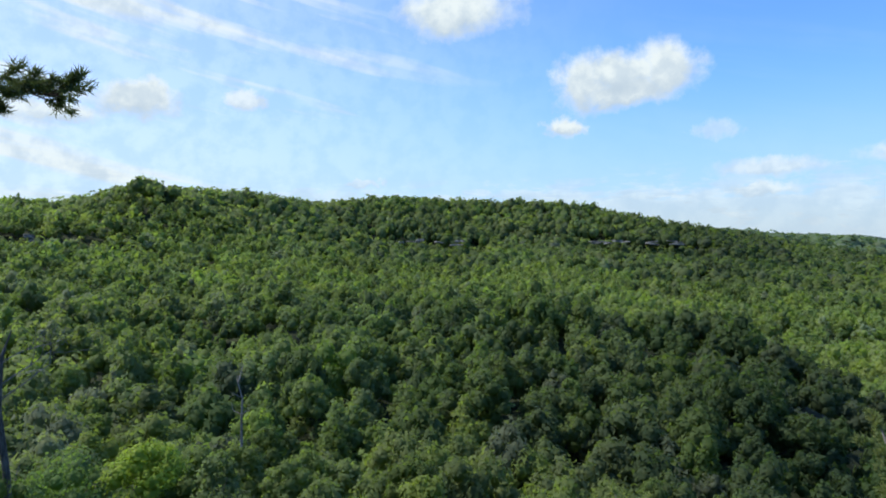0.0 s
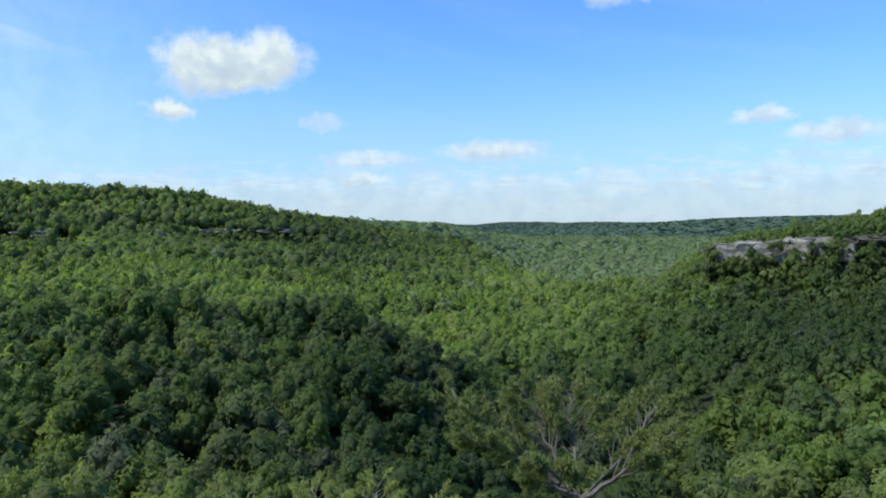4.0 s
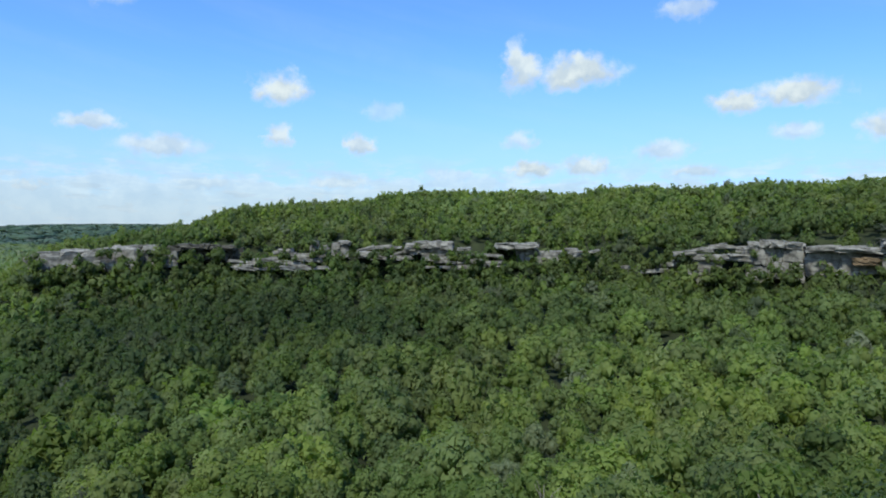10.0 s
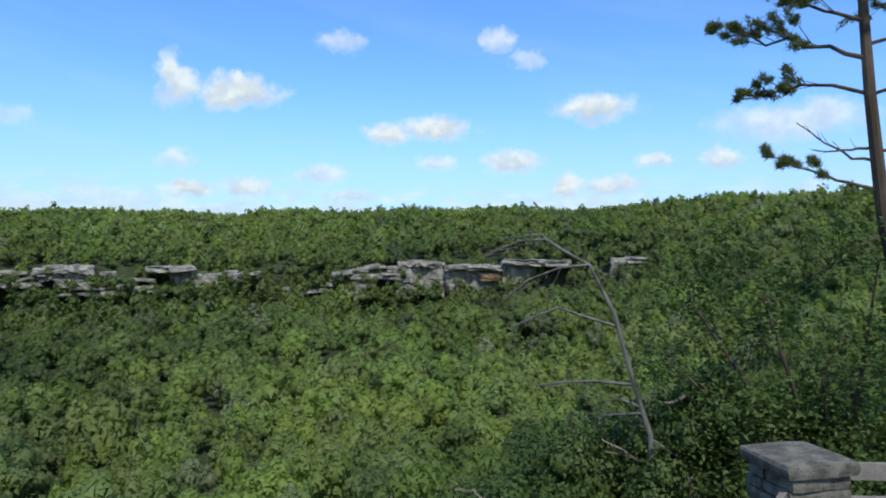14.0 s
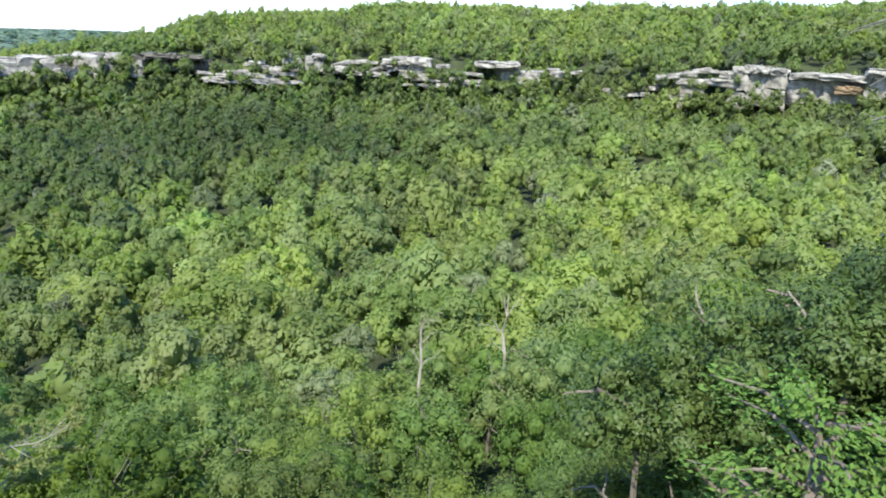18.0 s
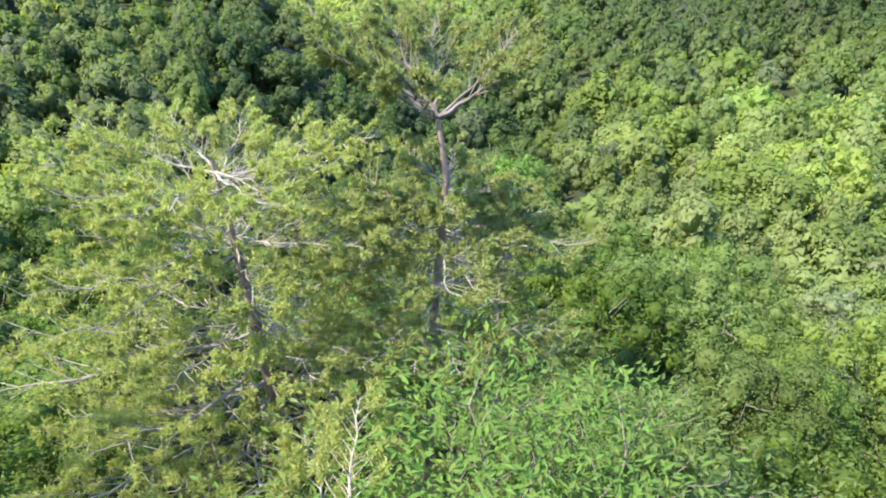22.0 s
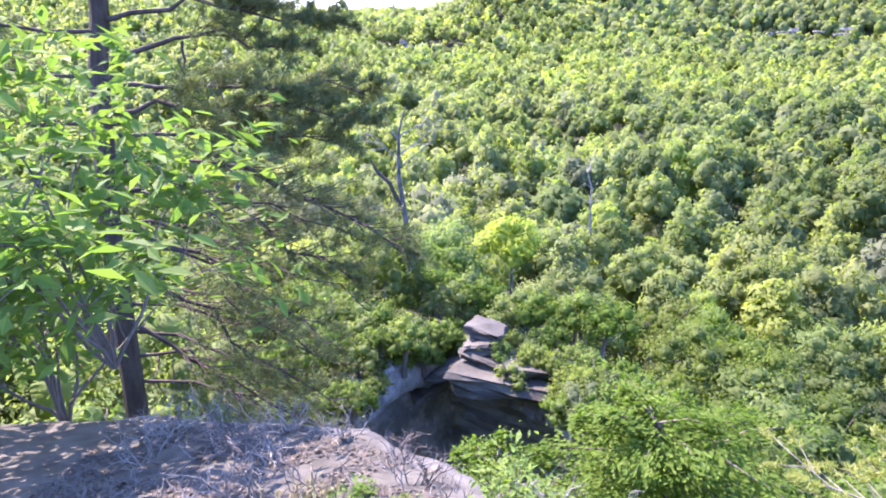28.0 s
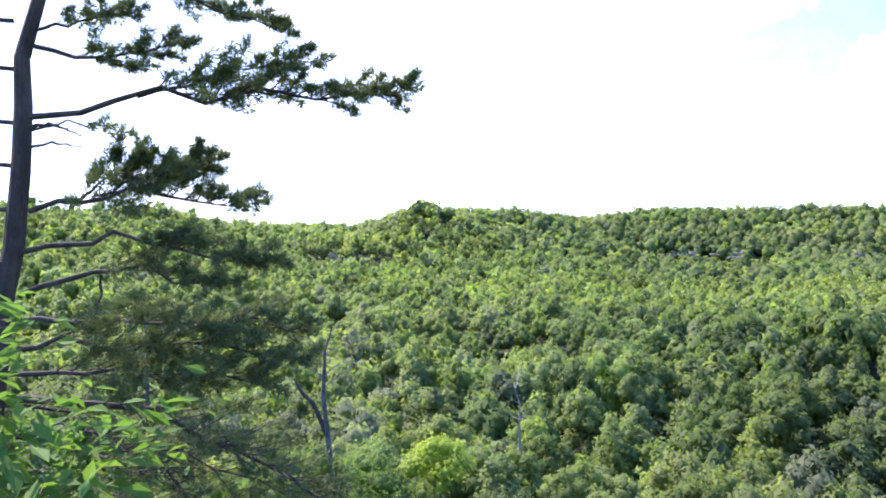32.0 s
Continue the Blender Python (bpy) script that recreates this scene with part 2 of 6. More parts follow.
def rough_material(name, colors, scale=1.0, bump=0.4, roughness=0.9, stretch=(1, 1, 1), fine=14.0, bare=None):
    """Stone, bark, soil or weathered wood: three colours over two sizes of noise, with relief."""
    m, n, shader, out = material(name)
    place = n.vec("MULTIPLY", n.add("ShaderNodeTexCoord").outputs["Object"], stretch)
    broad = n.noise(place, scale, 6.0, 0.6)
    grain = n.noise(place, scale * fine, 5.0, 0.65)
    color = n.mix(n.ramp(broad, 0.32, 0.68), colors[0], colors[1])
    color = n.mix(n.ramp(grain, 0.45, 0.75, 0.0, 0.7), color, colors[2])
    if bare:
        swept = n.add("ShaderNodeAttribute", attribute_name="bare").outputs["Fac"]
        color = n.mix(n.ramp(n.math("ADD", swept, n.math("MULTIPLY", n.math("SUBTRACT", grain, 0.5), 0.7)), 0.35, 0.65), color, n.mix(n.ramp(broad, 0.32, 0.68), *bare))
    n.put(shader.inputs["Base Color"], color)
    shader.inputs["Roughness"].default_value = roughness
    shader.inputs["Specular IOR Level"].default_value = 0.25
    b = n.add("ShaderNodeBump")
    b.inputs["Strength"].default_value, b.inputs["Distance"].default_value = bump, 0.05 / scale
    n.put(b.inputs["Height"], n.math("ADD", broad, n.math("MULTIPLY", grain, 0.4)))
    n.put(shader.inputs["Normal"], b.outputs[0])
    return m


def strata_material(name, colors, layers=1.6):
    """Bedded sandstone: tilted layers, dark seams, lichen and streaks."""
    m, n, shader, out = material(name)
    place = n.add("ShaderNodeTexCoord").outputs["Object"]
    flat = n.vec("MULTIPLY", place, (0.12, 0.12, 1.0))
    beds = n.noise(flat, layers, 5.0, 0.6, distortion=0.3)
    patch = n.noise(place, 0.35, 5.0, 0.6)
    grain = n.noise(place, 5.0, 6.0, 0.7)
    color = n.mix(n.ramp(patch, 0.35, 0.65), colors[0], colors[1])
    color = n.mix(n.ramp(beds, 0.52, 0.60, 0.0, 0.55), color, colors[2])
    color = n.mix(n.ramp(grain, 0.5, 0.78, 0.0, 0.55), color, colors[3])
    n.put(shader.inputs["Base Color"], color)
    shader.inputs["Roughness"].default_value = 0.93
    b = n.add("ShaderNodeBump")
    b.inputs["Strength"].default_value, b.inputs["Distance"].default_value = 0.7, 0.15
    n.put(b.inputs["Height"], n.math("ADD", beds, n.math("MULTIPLY", grain, 0.5)))
    n.put(shader.inputs["Normal"], b.outputs[0])
    return m


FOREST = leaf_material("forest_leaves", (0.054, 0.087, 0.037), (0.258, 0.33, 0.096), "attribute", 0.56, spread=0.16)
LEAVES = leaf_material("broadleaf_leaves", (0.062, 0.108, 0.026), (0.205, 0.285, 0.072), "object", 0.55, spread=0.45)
BEECH = leaf_material("fresh_leaves", (0.052, 0.112, 0.013), (0.15, 0.248, 0.032), "", 0.5)
SHRUB = leaf_material("shrub_leaves", (0.075, 0.155, 0.03), (0.16, 0.275, 0.055), "", 0.5)
# dark oak crowns, and cloud shade on the slope put into the leaf colour
SHADE = leaf_material("dark_shaded_leaves", (0.038, 0.072, 0.017), (0.145, 0.21, 0.048), "object", 0.5, spread=0.45)
YOUNG = leaf_material("young_leaves", (0.105, 0.185, 0.04), (0.205, 0.30, 0.072), "", 0.5)
DEAD_LEAF = leaf_material("dead_leaves", (0.058, 0.047, 0.034), (0.165, 0.145, 0.115), "", 0.1)
OAK = leaf_material("oak_leaves", (0.03, 0.056, 0.014), (0.10, 0.155, 0.036), "", 0.36, 0.5, shine=0.22)
PINE = leaf_material("pine_needles", (0.225, 0.265, 0.08), (0.385, 0.42, 0.14), "", 0.5)
PINE_DULL = leaf_material("dull_pine_needles", (0.15, 0.184, 0.06), (0.268, 0.302, 0.104), "", 0.45)
PINE_DARK = leaf_material("dark_pine_needles", (0.075, 0.1, 0.042), (0.155, 0.188, 0.076), "", 0.35)
# distance haze is put into these two leaf colours, bluer and paler
FAR = leaf_material("far_haze_leaves", (0.072, 0.122, 0.088), (0.105, 0.16, 0.106), "attribute", 0.2, spread=0.3)
MIDDLE = leaf_material("middle_haze_leaves", (0.135, 0.195, 0.10), (0.225, 0.285, 0.135), "attribute", 0.42, spread=0.3)
BARK = rough_material("bark", ((0.10, 0.085, 0.07), (0.17, 0.15, 0.13), (0.06, 0.05, 0.042)), 3.0, 0.6, stretch=(1, 1, 0.25))
PINE_BARK = rough_material("pine_bark", ((0.19, 0.135, 0.10), (0.29, 0.215, 0.165), (0.10, 0.072, 0.055)), 4.0, 0.7, stretch=(1, 1, 0.3))
DEAD_WOOD = rough_material("dead_wood", ((0.10, 0.094, 0.082), (0.17, 0.162, 0.145), (0.065, 0.06, 0.05)), 5.0, 0.4, stretch=(1, 1, 0.3))
SNAG = rough_material("snag_wood", ((0.045, 0.045, 0.04), (0.15, 0.148, 0.137), (0.03, 0.029, 0.026)), 5.0, 0.4, stretch=(1, 1, 0.3))
DARK_BARK = rough_material("dark_bark", ((0.05, 0.038, 0.029), (0.095, 0.075, 0.06), (0.03, 0.023, 0.018)), 4.0, 0.6, stretch=(1, 1, 0.3))
STUMP = rough_material("rotten_bark", ((0.018, 0.015, 0.013), (0.04, 0.034, 0.03), (0.01, 0.009, 0.008)), 6.0, 0.8, stretch=(1, 1, 0.3))
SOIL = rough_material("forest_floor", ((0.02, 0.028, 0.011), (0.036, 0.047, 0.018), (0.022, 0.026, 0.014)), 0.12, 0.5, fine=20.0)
LITTER = rough_material("leaf_litter", ((0.075, 0.068, 0.062), (0.165, 0.158, 0.148), (0.085, 0.062, 0.045)), 3.4, 0.9)
LEDGE_ROCK = rough_material("ledge_rock", ((0.045, 0.044, 0.035), (0.096, 0.093, 0.08), (0.05, 0.042, 0.03)), 3.4, 0.9, bare=((0.065, 0.063, 0.057), (0.125, 0.122, 0.112)))
PALE_ROCK = rough_material("pale_sandstone", ((0.15, 0.148, 0.138), (0.215, 0.213, 0.202), (0.10, 0.096, 0.086)), 1.6, 0.45, fine=18.0)
CLIFF = strata_material("cliff_sandstone", ((0.115, 0.11, 0.094), (0.28, 0.272, 0.238), (0.05, 0.047, 0.039), (0.082, 0.078, 0.066)), 0.6)
ALCOVE = rough_material("mottled_sandstone", ((0.13, 0.13, 0.114), (0.32, 0.318, 0.29), (0.072, 0.074, 0.055)), 0.55, 1.0, fine=5.0)
TWIG = rough_material("grey_twigs", ((0.18, 0.168, 0.14), (0.29, 0.272, 0.235), (0.11, 0.10, 0.08)), 5.0, 0.4, stretch=(1, 1, 0.3))
GROTTO = strata_material("bedded_sandstone", ((0.20, 0.2, 0.186), (0.32, 0.318, 0.3), (0.055, 0.054, 0.05), (0.14, 0.138, 0.128)), 1.5)
LIP_ROCK = strata_material("dark_sandstone", ((0.056, 0.052, 0.04), (0.1, 0.094, 0.074), (0.02, 0.019, 0.014), (0.038, 0.035, 0.027)), 1.5)
WALL_STONE = rough_material("wall_sandstone", ((0.06, 0.058, 0.048), (0.17, 0.165, 0.142), (0.035, 0.033, 0.027)), 4.5, 0.9, fine=9.0)
OCHRE = rough_material("ochre_sandstone", ((0.15, 0.105, 0.058), (0.21, 0.155, 0.092), (0.09, 0.066, 0.045)), 0.6, 0.5)
PLANK = rough_material("grey_plank", ((0.15, 0.14, 0.128), (0.22, 0.205, 0.19), (0.09, 0.082, 0.075)), 6.0, 0.4, stretch=(0.2, 1, 1))
DRY = leaf_material("dry_grass", (0.13, 0.115, 0.075), (0.26, 0.235, 0.14), "", 0.3)
LIVE_GRASS = leaf_material("green_grass", (0.07, 0.10, 0.03), (0.20, 0.23, 0.085), "", 0.35)


# ---- mesh building ----


class Mesh:
    """Collects vertices and faces and becomes one mesh."""

    def __init__(self):
        self.v, self.f, self.n, self.out = [], [], 0, []

    def add(self, verts, faces, out=None):
        if out is not None:
            self.out.append(np.asarray(out, float))
        self.v.append(np.asarray(verts, float))
        self.f.append(np.asarray(faces, int) + self.n)
        self.n += len(verts)

    def tube(self, points, radii, sides=6):
        """A tapered limb along points."""
        points = [Vector(p) for p in points]
        rings, side = [], None
        for i, p in enumerate(points):
            d = (points[min(i + 1, len(points) - 1)] - points[max(i - 1, 0)]).normalized()
            side = (side - d * side.dot(d)) if side else d.orthogonal()
            side.normalize()
            up = d.cross(side)
            for k in range(sides):
                a = 2 * math.pi * k / sides
                rings.append(p + (side * math.cos(a) + up * math.sin(a)) * radii[i])
        faces = []
        for i in range(len(points) - 1):
            for k in range(sides):
                a, b = i * sides + k, i * sides + (k + 1) % sides
                faces.append((a, b, b + sides, a + sides))
        self.add(rings, faces)

    def cards(self, centres, normals, sizes, rng, long=1.5, twist=None):
        """Kite-shaped leaves: one each centre, facing its normal."""
        n = len(centres)
        c, w = np.asarray(centres, float), np.asarray(normals, float)
        w = w / (np.linalg.norm(w, axis=1)[:, None] + 1e-9)
        t = rng.normal(size=(n, 3)) if twist is None else np.asarray(twist, float) + rng.normal(size=(n, 3)) * 0.25
        t -= w * np.sum(t * w, 1)[:, None]
        t /= np.linalg.norm(t, axis=1)[:, None] + 1e-9
        b = np.cross(w, t)
        s = np.asarray(sizes, float)[:, None]
        q = np.stack([c - t * s * long * 0.5, c + b * s * 0.42 + w * s * 0.12, c + t * s * long * 0.5 - w * s * 0.08, c - b * s * 0.42 + w * s * 0.1], 1)
        self.add(q.reshape(-1, 3), np.arange(4 * n).reshape(n, 4))

    def chips(self, centres, normals, sizes, rng, out, round_off=0.7):
        """Small ragged leaf sprays, one each centre, shaded as part of the rounded mass that they belong to."""
        n = len(centres)
        c, w = np.asarray(centres, float), np.asarray(normals, float)
        w = w / (np.linalg.norm(w, axis=1)[:, None] + 1e-9)
        t = rng.normal(size=(n, 3))
        t -= w * np.sum(t * w, 1)[:, None]
        t /= np.linalg.norm(t, axis=1)[:, None] + 1e-9
        b = np.cross(w, t)
        s = np.asarray(sizes, float)
        corners = []
        for k in range(3):
            a = 2.094 * k + rng.uniform(-0.45, 0.45, n)
            r = s * rng.uniform(0.42, 0.85, n)
            corners.append(c + t * (np.cos(a) * r)[:, None] + b * (np.sin(a) * r)[:, None])
        soft = np.asarray(out, float) * round_off + w * (1 - round_off)
        soft /= np.linalg.norm(soft, axis=1)[:, None] + 1e-9
        self.add(np.stack(corners, 1).reshape(-1, 3), np.arange(3 * n).reshape(n, 3), np.repeat(soft, 3, 0))

    def needles(self, centres, ways, rng, count=10, length=0.13, width=0.012):
        """Tufts of needles: thin triangles that spread round a way from each centre."""
        c = np.repeat(np.asarray(centres, float), count, 0)
        w = np.repeat(np.asarray(ways, float), count, 0)
        d = w + rng.normal(size=c.shape) * 0.62
        d /= np.linalg.norm(d, axis=1)[:, None] + 1e-9
        o = np.cross(d, rng.normal(size=c.shape))
        o /= np.linalg.norm(o, axis=1)[:, None] + 1e-9
        c = c + rng.normal(size=c.shape) * length * 0.22
        ln = length * rng.uniform(0.7, 1.25, (len(c), 1))
        q = np.stack([c - o * width, c + o * width, c + d * ln], 1)
        self.add(q.reshape(-1, 3), np.arange(3 * len(c)).reshape(-1, 3))

    def build(self, name, smooth=False, **values):
        me = bpy.data.meshes.new(name)
        v = np.concatenate(self.v)
        loops = np.concatenate([f.ravel() for f in self.f])
        counts = np.concatenate([np.full(len(f), f.shape[1]) for f in self.f])
        me.vertices.add(len(v))
        me.vertices.foreach_set("co", v.astype(np.float32).ravel())
        me.loops.add(len(loops))
        me.loops.foreach_set("vertex_index", loops.astype(np.int32))
        me.polygons.add(len(counts))
        me.polygons.foreach_set("loop_start", (np.cumsum(counts) - counts).astype(np.int32))
        if smooth or self.out:
            me.polygons.foreach_set("use_smooth", np.ones(len(counts), bool))
        else:
            me.polygons.foreach_set("use_smooth", np.zeros(len(counts), bool))
        if self.out:
            me.attributes.new("custom_normal", "FLOAT_VECTOR", "POINT").data.foreach_set("vector", np.concatenate(self.out).astype(np.float32).ravel())
        for key, numbers in values.items():
            me.attributes.new(key, "FLOAT", "POINT").data.foreach_set("value", np.asarray(numbers, np.float32))
        me.update(calc_edges=True)
        return me


def thing(name, label, category, group="", kind="", at=(0, 0, 0)):
    ob = new(name)
    ob.location = at
    ob.empty_display_size = 0.3
    return tagged(ob, label, category, group, kind)


def part(name, mesh, mat, parent=None, label="", smooth=False):
    """One mesh object under a thing, from a Mesh in world places (or in the thing's own places)."""
    me = mesh.build(name, smooth)
    me.materials.append(mat)
    ob = new(name, me)
    if parent:
        ob.parent = parent
        base = parent.matrix_basis.translation
        if parent.parent:
            base = base + parent.parent.matrix_basis.translation
        me.transform(Matrix.Translation(-base))
    return tagged(ob, label)


# ---- the lie of the land ----
RR = np.concatenate([[0.4], np.geomspace(0.8, 4600, 190)])
LAND = {}
FRONT = ((0.8, -1.5), (1.2, -2.5), (1.9, -9.0), (7, -16), (13, -21))
LEFT = ((0.8, -1.5), (1.3, -1.8), (2.0, -7.0), (5.2, -9.0), (10, -11))
RIGHT = ((0.8, -1.5), (2.2, -3.0), (7.0, -3.0), (12.6, -3.0), (13.8, -5.5), (18, -11))
FAR_HILLS = ((1000, -30), (1800, -22), (2600, -4), (3400, 8), (4600, 12))


def profile(az, near, points, far=FAR_HILLS):
    """The ground along one azimuth: distance and height near by, then distance, elevation of the treetops and tree height."""
    rz = list(near) + [(r, 1.6 + r * math.tan(radians(el)) - h) for r, el, h in points] + list(far)
    LAND[az] = np.interp(RR, [p[0] for p in rz], [p[1] for p in rz])


PLATEAU = ((0.8, -0.95), (6, -1.0), (40, 1.0), (200, 8), (600, 20), (900, 0))
profile(-180, PLATEAU, ())
profile(-140, PLATEAU, ())
profile(-122, ((0.8, -1.5), (4.5, -1.9), (9, -6.0)), ((40, -9, 11), (150, -3, 11), (300, 1, 10), (420, 4.55, 9), (600, 3.25, 9)))
profile(-105, LEFT, ((25, -26, 10), (50, -16, 11), (95, -9, 11), (180, -3.5, 11), (300, 0.6, 10), (420, 4.35, 9), (600, 3.25, 9)))
profile(-96, LEFT, ((25, -33, 8), (36, -26, 4), (60, -17, 10), (100, -10, 11), (180, -4.5, 11), (300, 0, 10), (430, 4.35, 9), (600, 3.25, 9)))
profile(-88, LEFT, ((24, -41, 8), (42, -34, 7), (46, -20.5, 4), (60, -17, 10), (110, -11, 11), (200, -5.5, 11), (330, -1, 10), (520, 3.15, 9), (700, 2.25, 9)))
profile(-81, LEFT, ((22, -43, 8), (43, -33, 7), (47, -20.5, 4), (60, -18, 10), (110, -12, 11), (200, -6, 11), (330, -1.6, 10), (430, 0.8, 9), (436, 1.55, 8), (560, 2.95, 9), (800, 2, 9)))
profile(-75, FRONT, ((20, -45, 8), (41, -33, 7), (45, -21, 4), (60, -18, 10), (110, -13, 11), (200, -6.6, 11), (330, -2.4, 10), (430, 0.5, 9), (490, 4.7, 10), (640, 3.65, 9)))
profile(-66, FRONT, ((22, -40, 10), (40, -28, 10), (60, -21, 11), (110, -13.5, 11), (200, -6.3, 11), (330, -3.2, 10), (480, 0.4, 9), (560, 3.9, 9), (640, 3.45, 9)))
profile(-56, FRONT, ((22, -40, 10), (45, -28, 11), (70, -20, 11), (110, -14, 11), (160, -8.5, 11), (215, -4.9, 11), (260, -5.2, 11), (420, -2.6, 10), (575, 0.1, 9), (582, 0.6, 5), (650, 3.75, 9), (800, 2.5, 9)))
profile(-42, FRONT, ((22, -40, 10), (45, -29, 11), (70, -21, 11), (110, -14.5, 11), (160, -9, 11), (210, -5.2, 11), (260, -5.8, 12), (420, -3.2, 10), (590, -0.1, 9), (597, 0.4, 5), (670, 3.2, 9), (850, 2, 9)))
profile(-30, FRONT, ((22, -41, 10), (45, -31, 11), (70, -23, 11), (110, -16, 11), (150, -11, 11), (200, -6.1, 11), (235, -6.8, 12), (330, -6.4, 11), (450, -3.9, 10), (610, -0.4, 9), (616, 0.1, 5), (720, 0.9, 9), (950, 0.4, 9)))
profile(-21, FRONT, ((22, -42, 10), (45, -32, 11), (70, -24.5, 11), (110, -18, 11), (150, -13, 11), (185, -8.9, 11), (215, -11, 13), (300, -9, 11), (430, -5.2, 10), (600, -2.4, 10), (800, 0, 9), (1000, 0.1, 9)), ((1500, -18), (2400, -6), (3400, -8), (4600, 0)))
profile(-13, FRONT, ((22, -42, 10), (45, -33, 11), (75, -25, 11), (120, -18.5, 11), (170, -13.5, 11), (230, -10.6, 11), (320, -8.2, 11), (460, -5.4, 11), (650, -3.2, 10), (900, -1.5, 10)), ((1300, -34), (1900, -28), (2600, -20), (3400, -10), (4600, 4)))
profile(-4, FRONT, ((22, -42, 10), (45, -32, 11), (75, -25, 11), (120, -18.5, 11), (170, -13.8, 11), (230, -10.4, 11), (320, -7.2, 11), (460, -4.6, 11), (650, -2.8, 10), (900, -1.4, 10)), ((1300, -30), (1900, -24), (2600, -18), (3400, -8), (4600, 6)))
profile(4, FRONT, ((22, -42, 10), (45, -31, 11), (75, -24, 11), (120, -17.5, 11), (170, -13, 11), (230, -9.4, 11), (300, -6, 11), (352, -3.2, 10), (360, -1.9, 2), (380, -1.3, 5), (430, -1.2, 8), (600, -2.2, 10)), ((1000, -34), (1900, -22), (2600, -18), (3400, -8), (4600, 4)))
profile(10, FRONT, ((22, -42, 10), (45, -30, 11), (75, -23, 11), (120, -17, 11), (170, -12.5, 11), (230, -8.8, 11), (300, -5.2, 11), (348, -3, 10), (356, -1.3, 1), (375, -0.3, 6), (420, 0.4, 8), (520, -0.6, 10)))
profile(16, FRONT, ((22, -42, 10), (45, -30, 11), (75, -22.5, 11), (120, -16.8, 11), (170, -12.2, 11), (230, -8.4, 11), (300, -5, 11), (352, -3, 10), (357, -1.4, 1), (370, 0, 6), (440, 1.95, 8), (600, 1, 10)))
profile(24, FRONT, ((22, -42, 10), (45, -31, 11), (75, -23, 11), (120, -17, 11), (170, -12.2, 11), (230, -8.4, 11), (300, -5.2, 11), (342, -3.6, 10), (350, -1.2, 1), (366, 0.3, 6), (450, 2.65, 8), (600, 2.25, 9)))
profile(32, FRONT, ((22, -42, 10), (45, -31, 11), (75, -23, 11), (120, -17, 11), (170, -12.4, 11), (230, -8.6, 11), (300, -5.2, 11), (340, -3.3, 10), (348, -1.1, 1), (364, 0.5, 6), (470, 3.45, 8), (640, 2.85, 9)))
profile(43, FRONT, ((20, -44, 9), (40, -32, 11), (75, -22, 11), (120, -16.5, 11), (170, -12.2, 11), (230, -8.2, 11), (300, -4.8, 11), (342, -3, 10), (347, -1.5, 1), (362, 0.2, 7), (470, 3.45, 8), (640, 2.85, 9)))
profile(52, FRONT, ((18, -46, 8), (35, -30, 10), (60, -21.5, 11), (120, -15.8, 11), (170, -11.8, 11), (230, -8.2, 11), (290, -5, 11), (326, -3.4, 10), (334, -1.9, 1), (350, 0, 6), (450, 3.75, 8), (640, 3.05, 9)))
profile(61, FRONT, ((18, -40, 9), (30, -27, 10), (50, -19, 11), (90, -16.5, 11), (170, -11.2, 11), (230, -7.6, 11), (285, -4.4, 11), (324, -2.7, 8), (331, -0.9, 1), (344, 0.5, 6), (430, 3.85, 8), (640, 3.05, 9)))
profile(70, FRONT, ((30, -22, 10), (50, -17, 11), (90, -15, 11), (160, -10.5, 11), (220, -7, 11), (275, -3.6, 11), (317, -2.2, 8), (322, -0.6, 1), (334, 0.9, 7), (420, 3.85, 8), (640, 3.05, 9)))
profile(80, RIGHT, ((30, -21, 10), (60, -14, 11), (110, -10, 11), (180, -5, 11), (250, -1.4, 11), (300, 0.6, 9), (400, 4.45, 8), (640, 3.25, 9)))
profile(92, RIGHT, ((30, -18, 10), (60, -10, 11), (110, -5, 11), (180, -1.5, 11), (250, 1.5, 10), (360, 4.65, 8), (640, 3.45, 9)))
profile(112, ((0.8, -0.95), (9, -1.5), (16, -4)), ((60, -4, 10), (150, 1, 10), (300, 3, 9), (600, 3.25, 9)))
profile(135, PLATEAU, ())
profile(180, PLATEAU, ())
AZ_KEYS = np.array(sorted(LAND))
AZ_ROWS = np.array([LAND[a] for a in AZ_KEYS])


def hills(x, y, r):
    """Rolling relief, larger far off."""
    a = np.clip((r - 700) / 1500, 0, 1)
    far = 16 * np.sin(x / 340 + 1.3) * np.sin(y / 270 + 0.4) + 11 * np.sin((x + 0.6 * y) / 190)
    b = np.clip((r - 60) / 150, 0, 1)
    slope = np.clip((r - 75) / 60, 0, 1) * np.clip((310 - r) / 70, 0, 1)
    folds = 2.0 * np.sin(np.arctan2(x, y) * 21 + 1.6 * np.sin(r / 37)) + 1.7 * np.sin(x / 15 + 1.1 * np.sin(y / 29)) * np.sin(y / 19 + 0.8)
    return a * far + slope * folds + b * 1.2 * (np.sin(x / 31 + 0.7) * np.sin(y / 27) + np.sin((x - y) / 17))


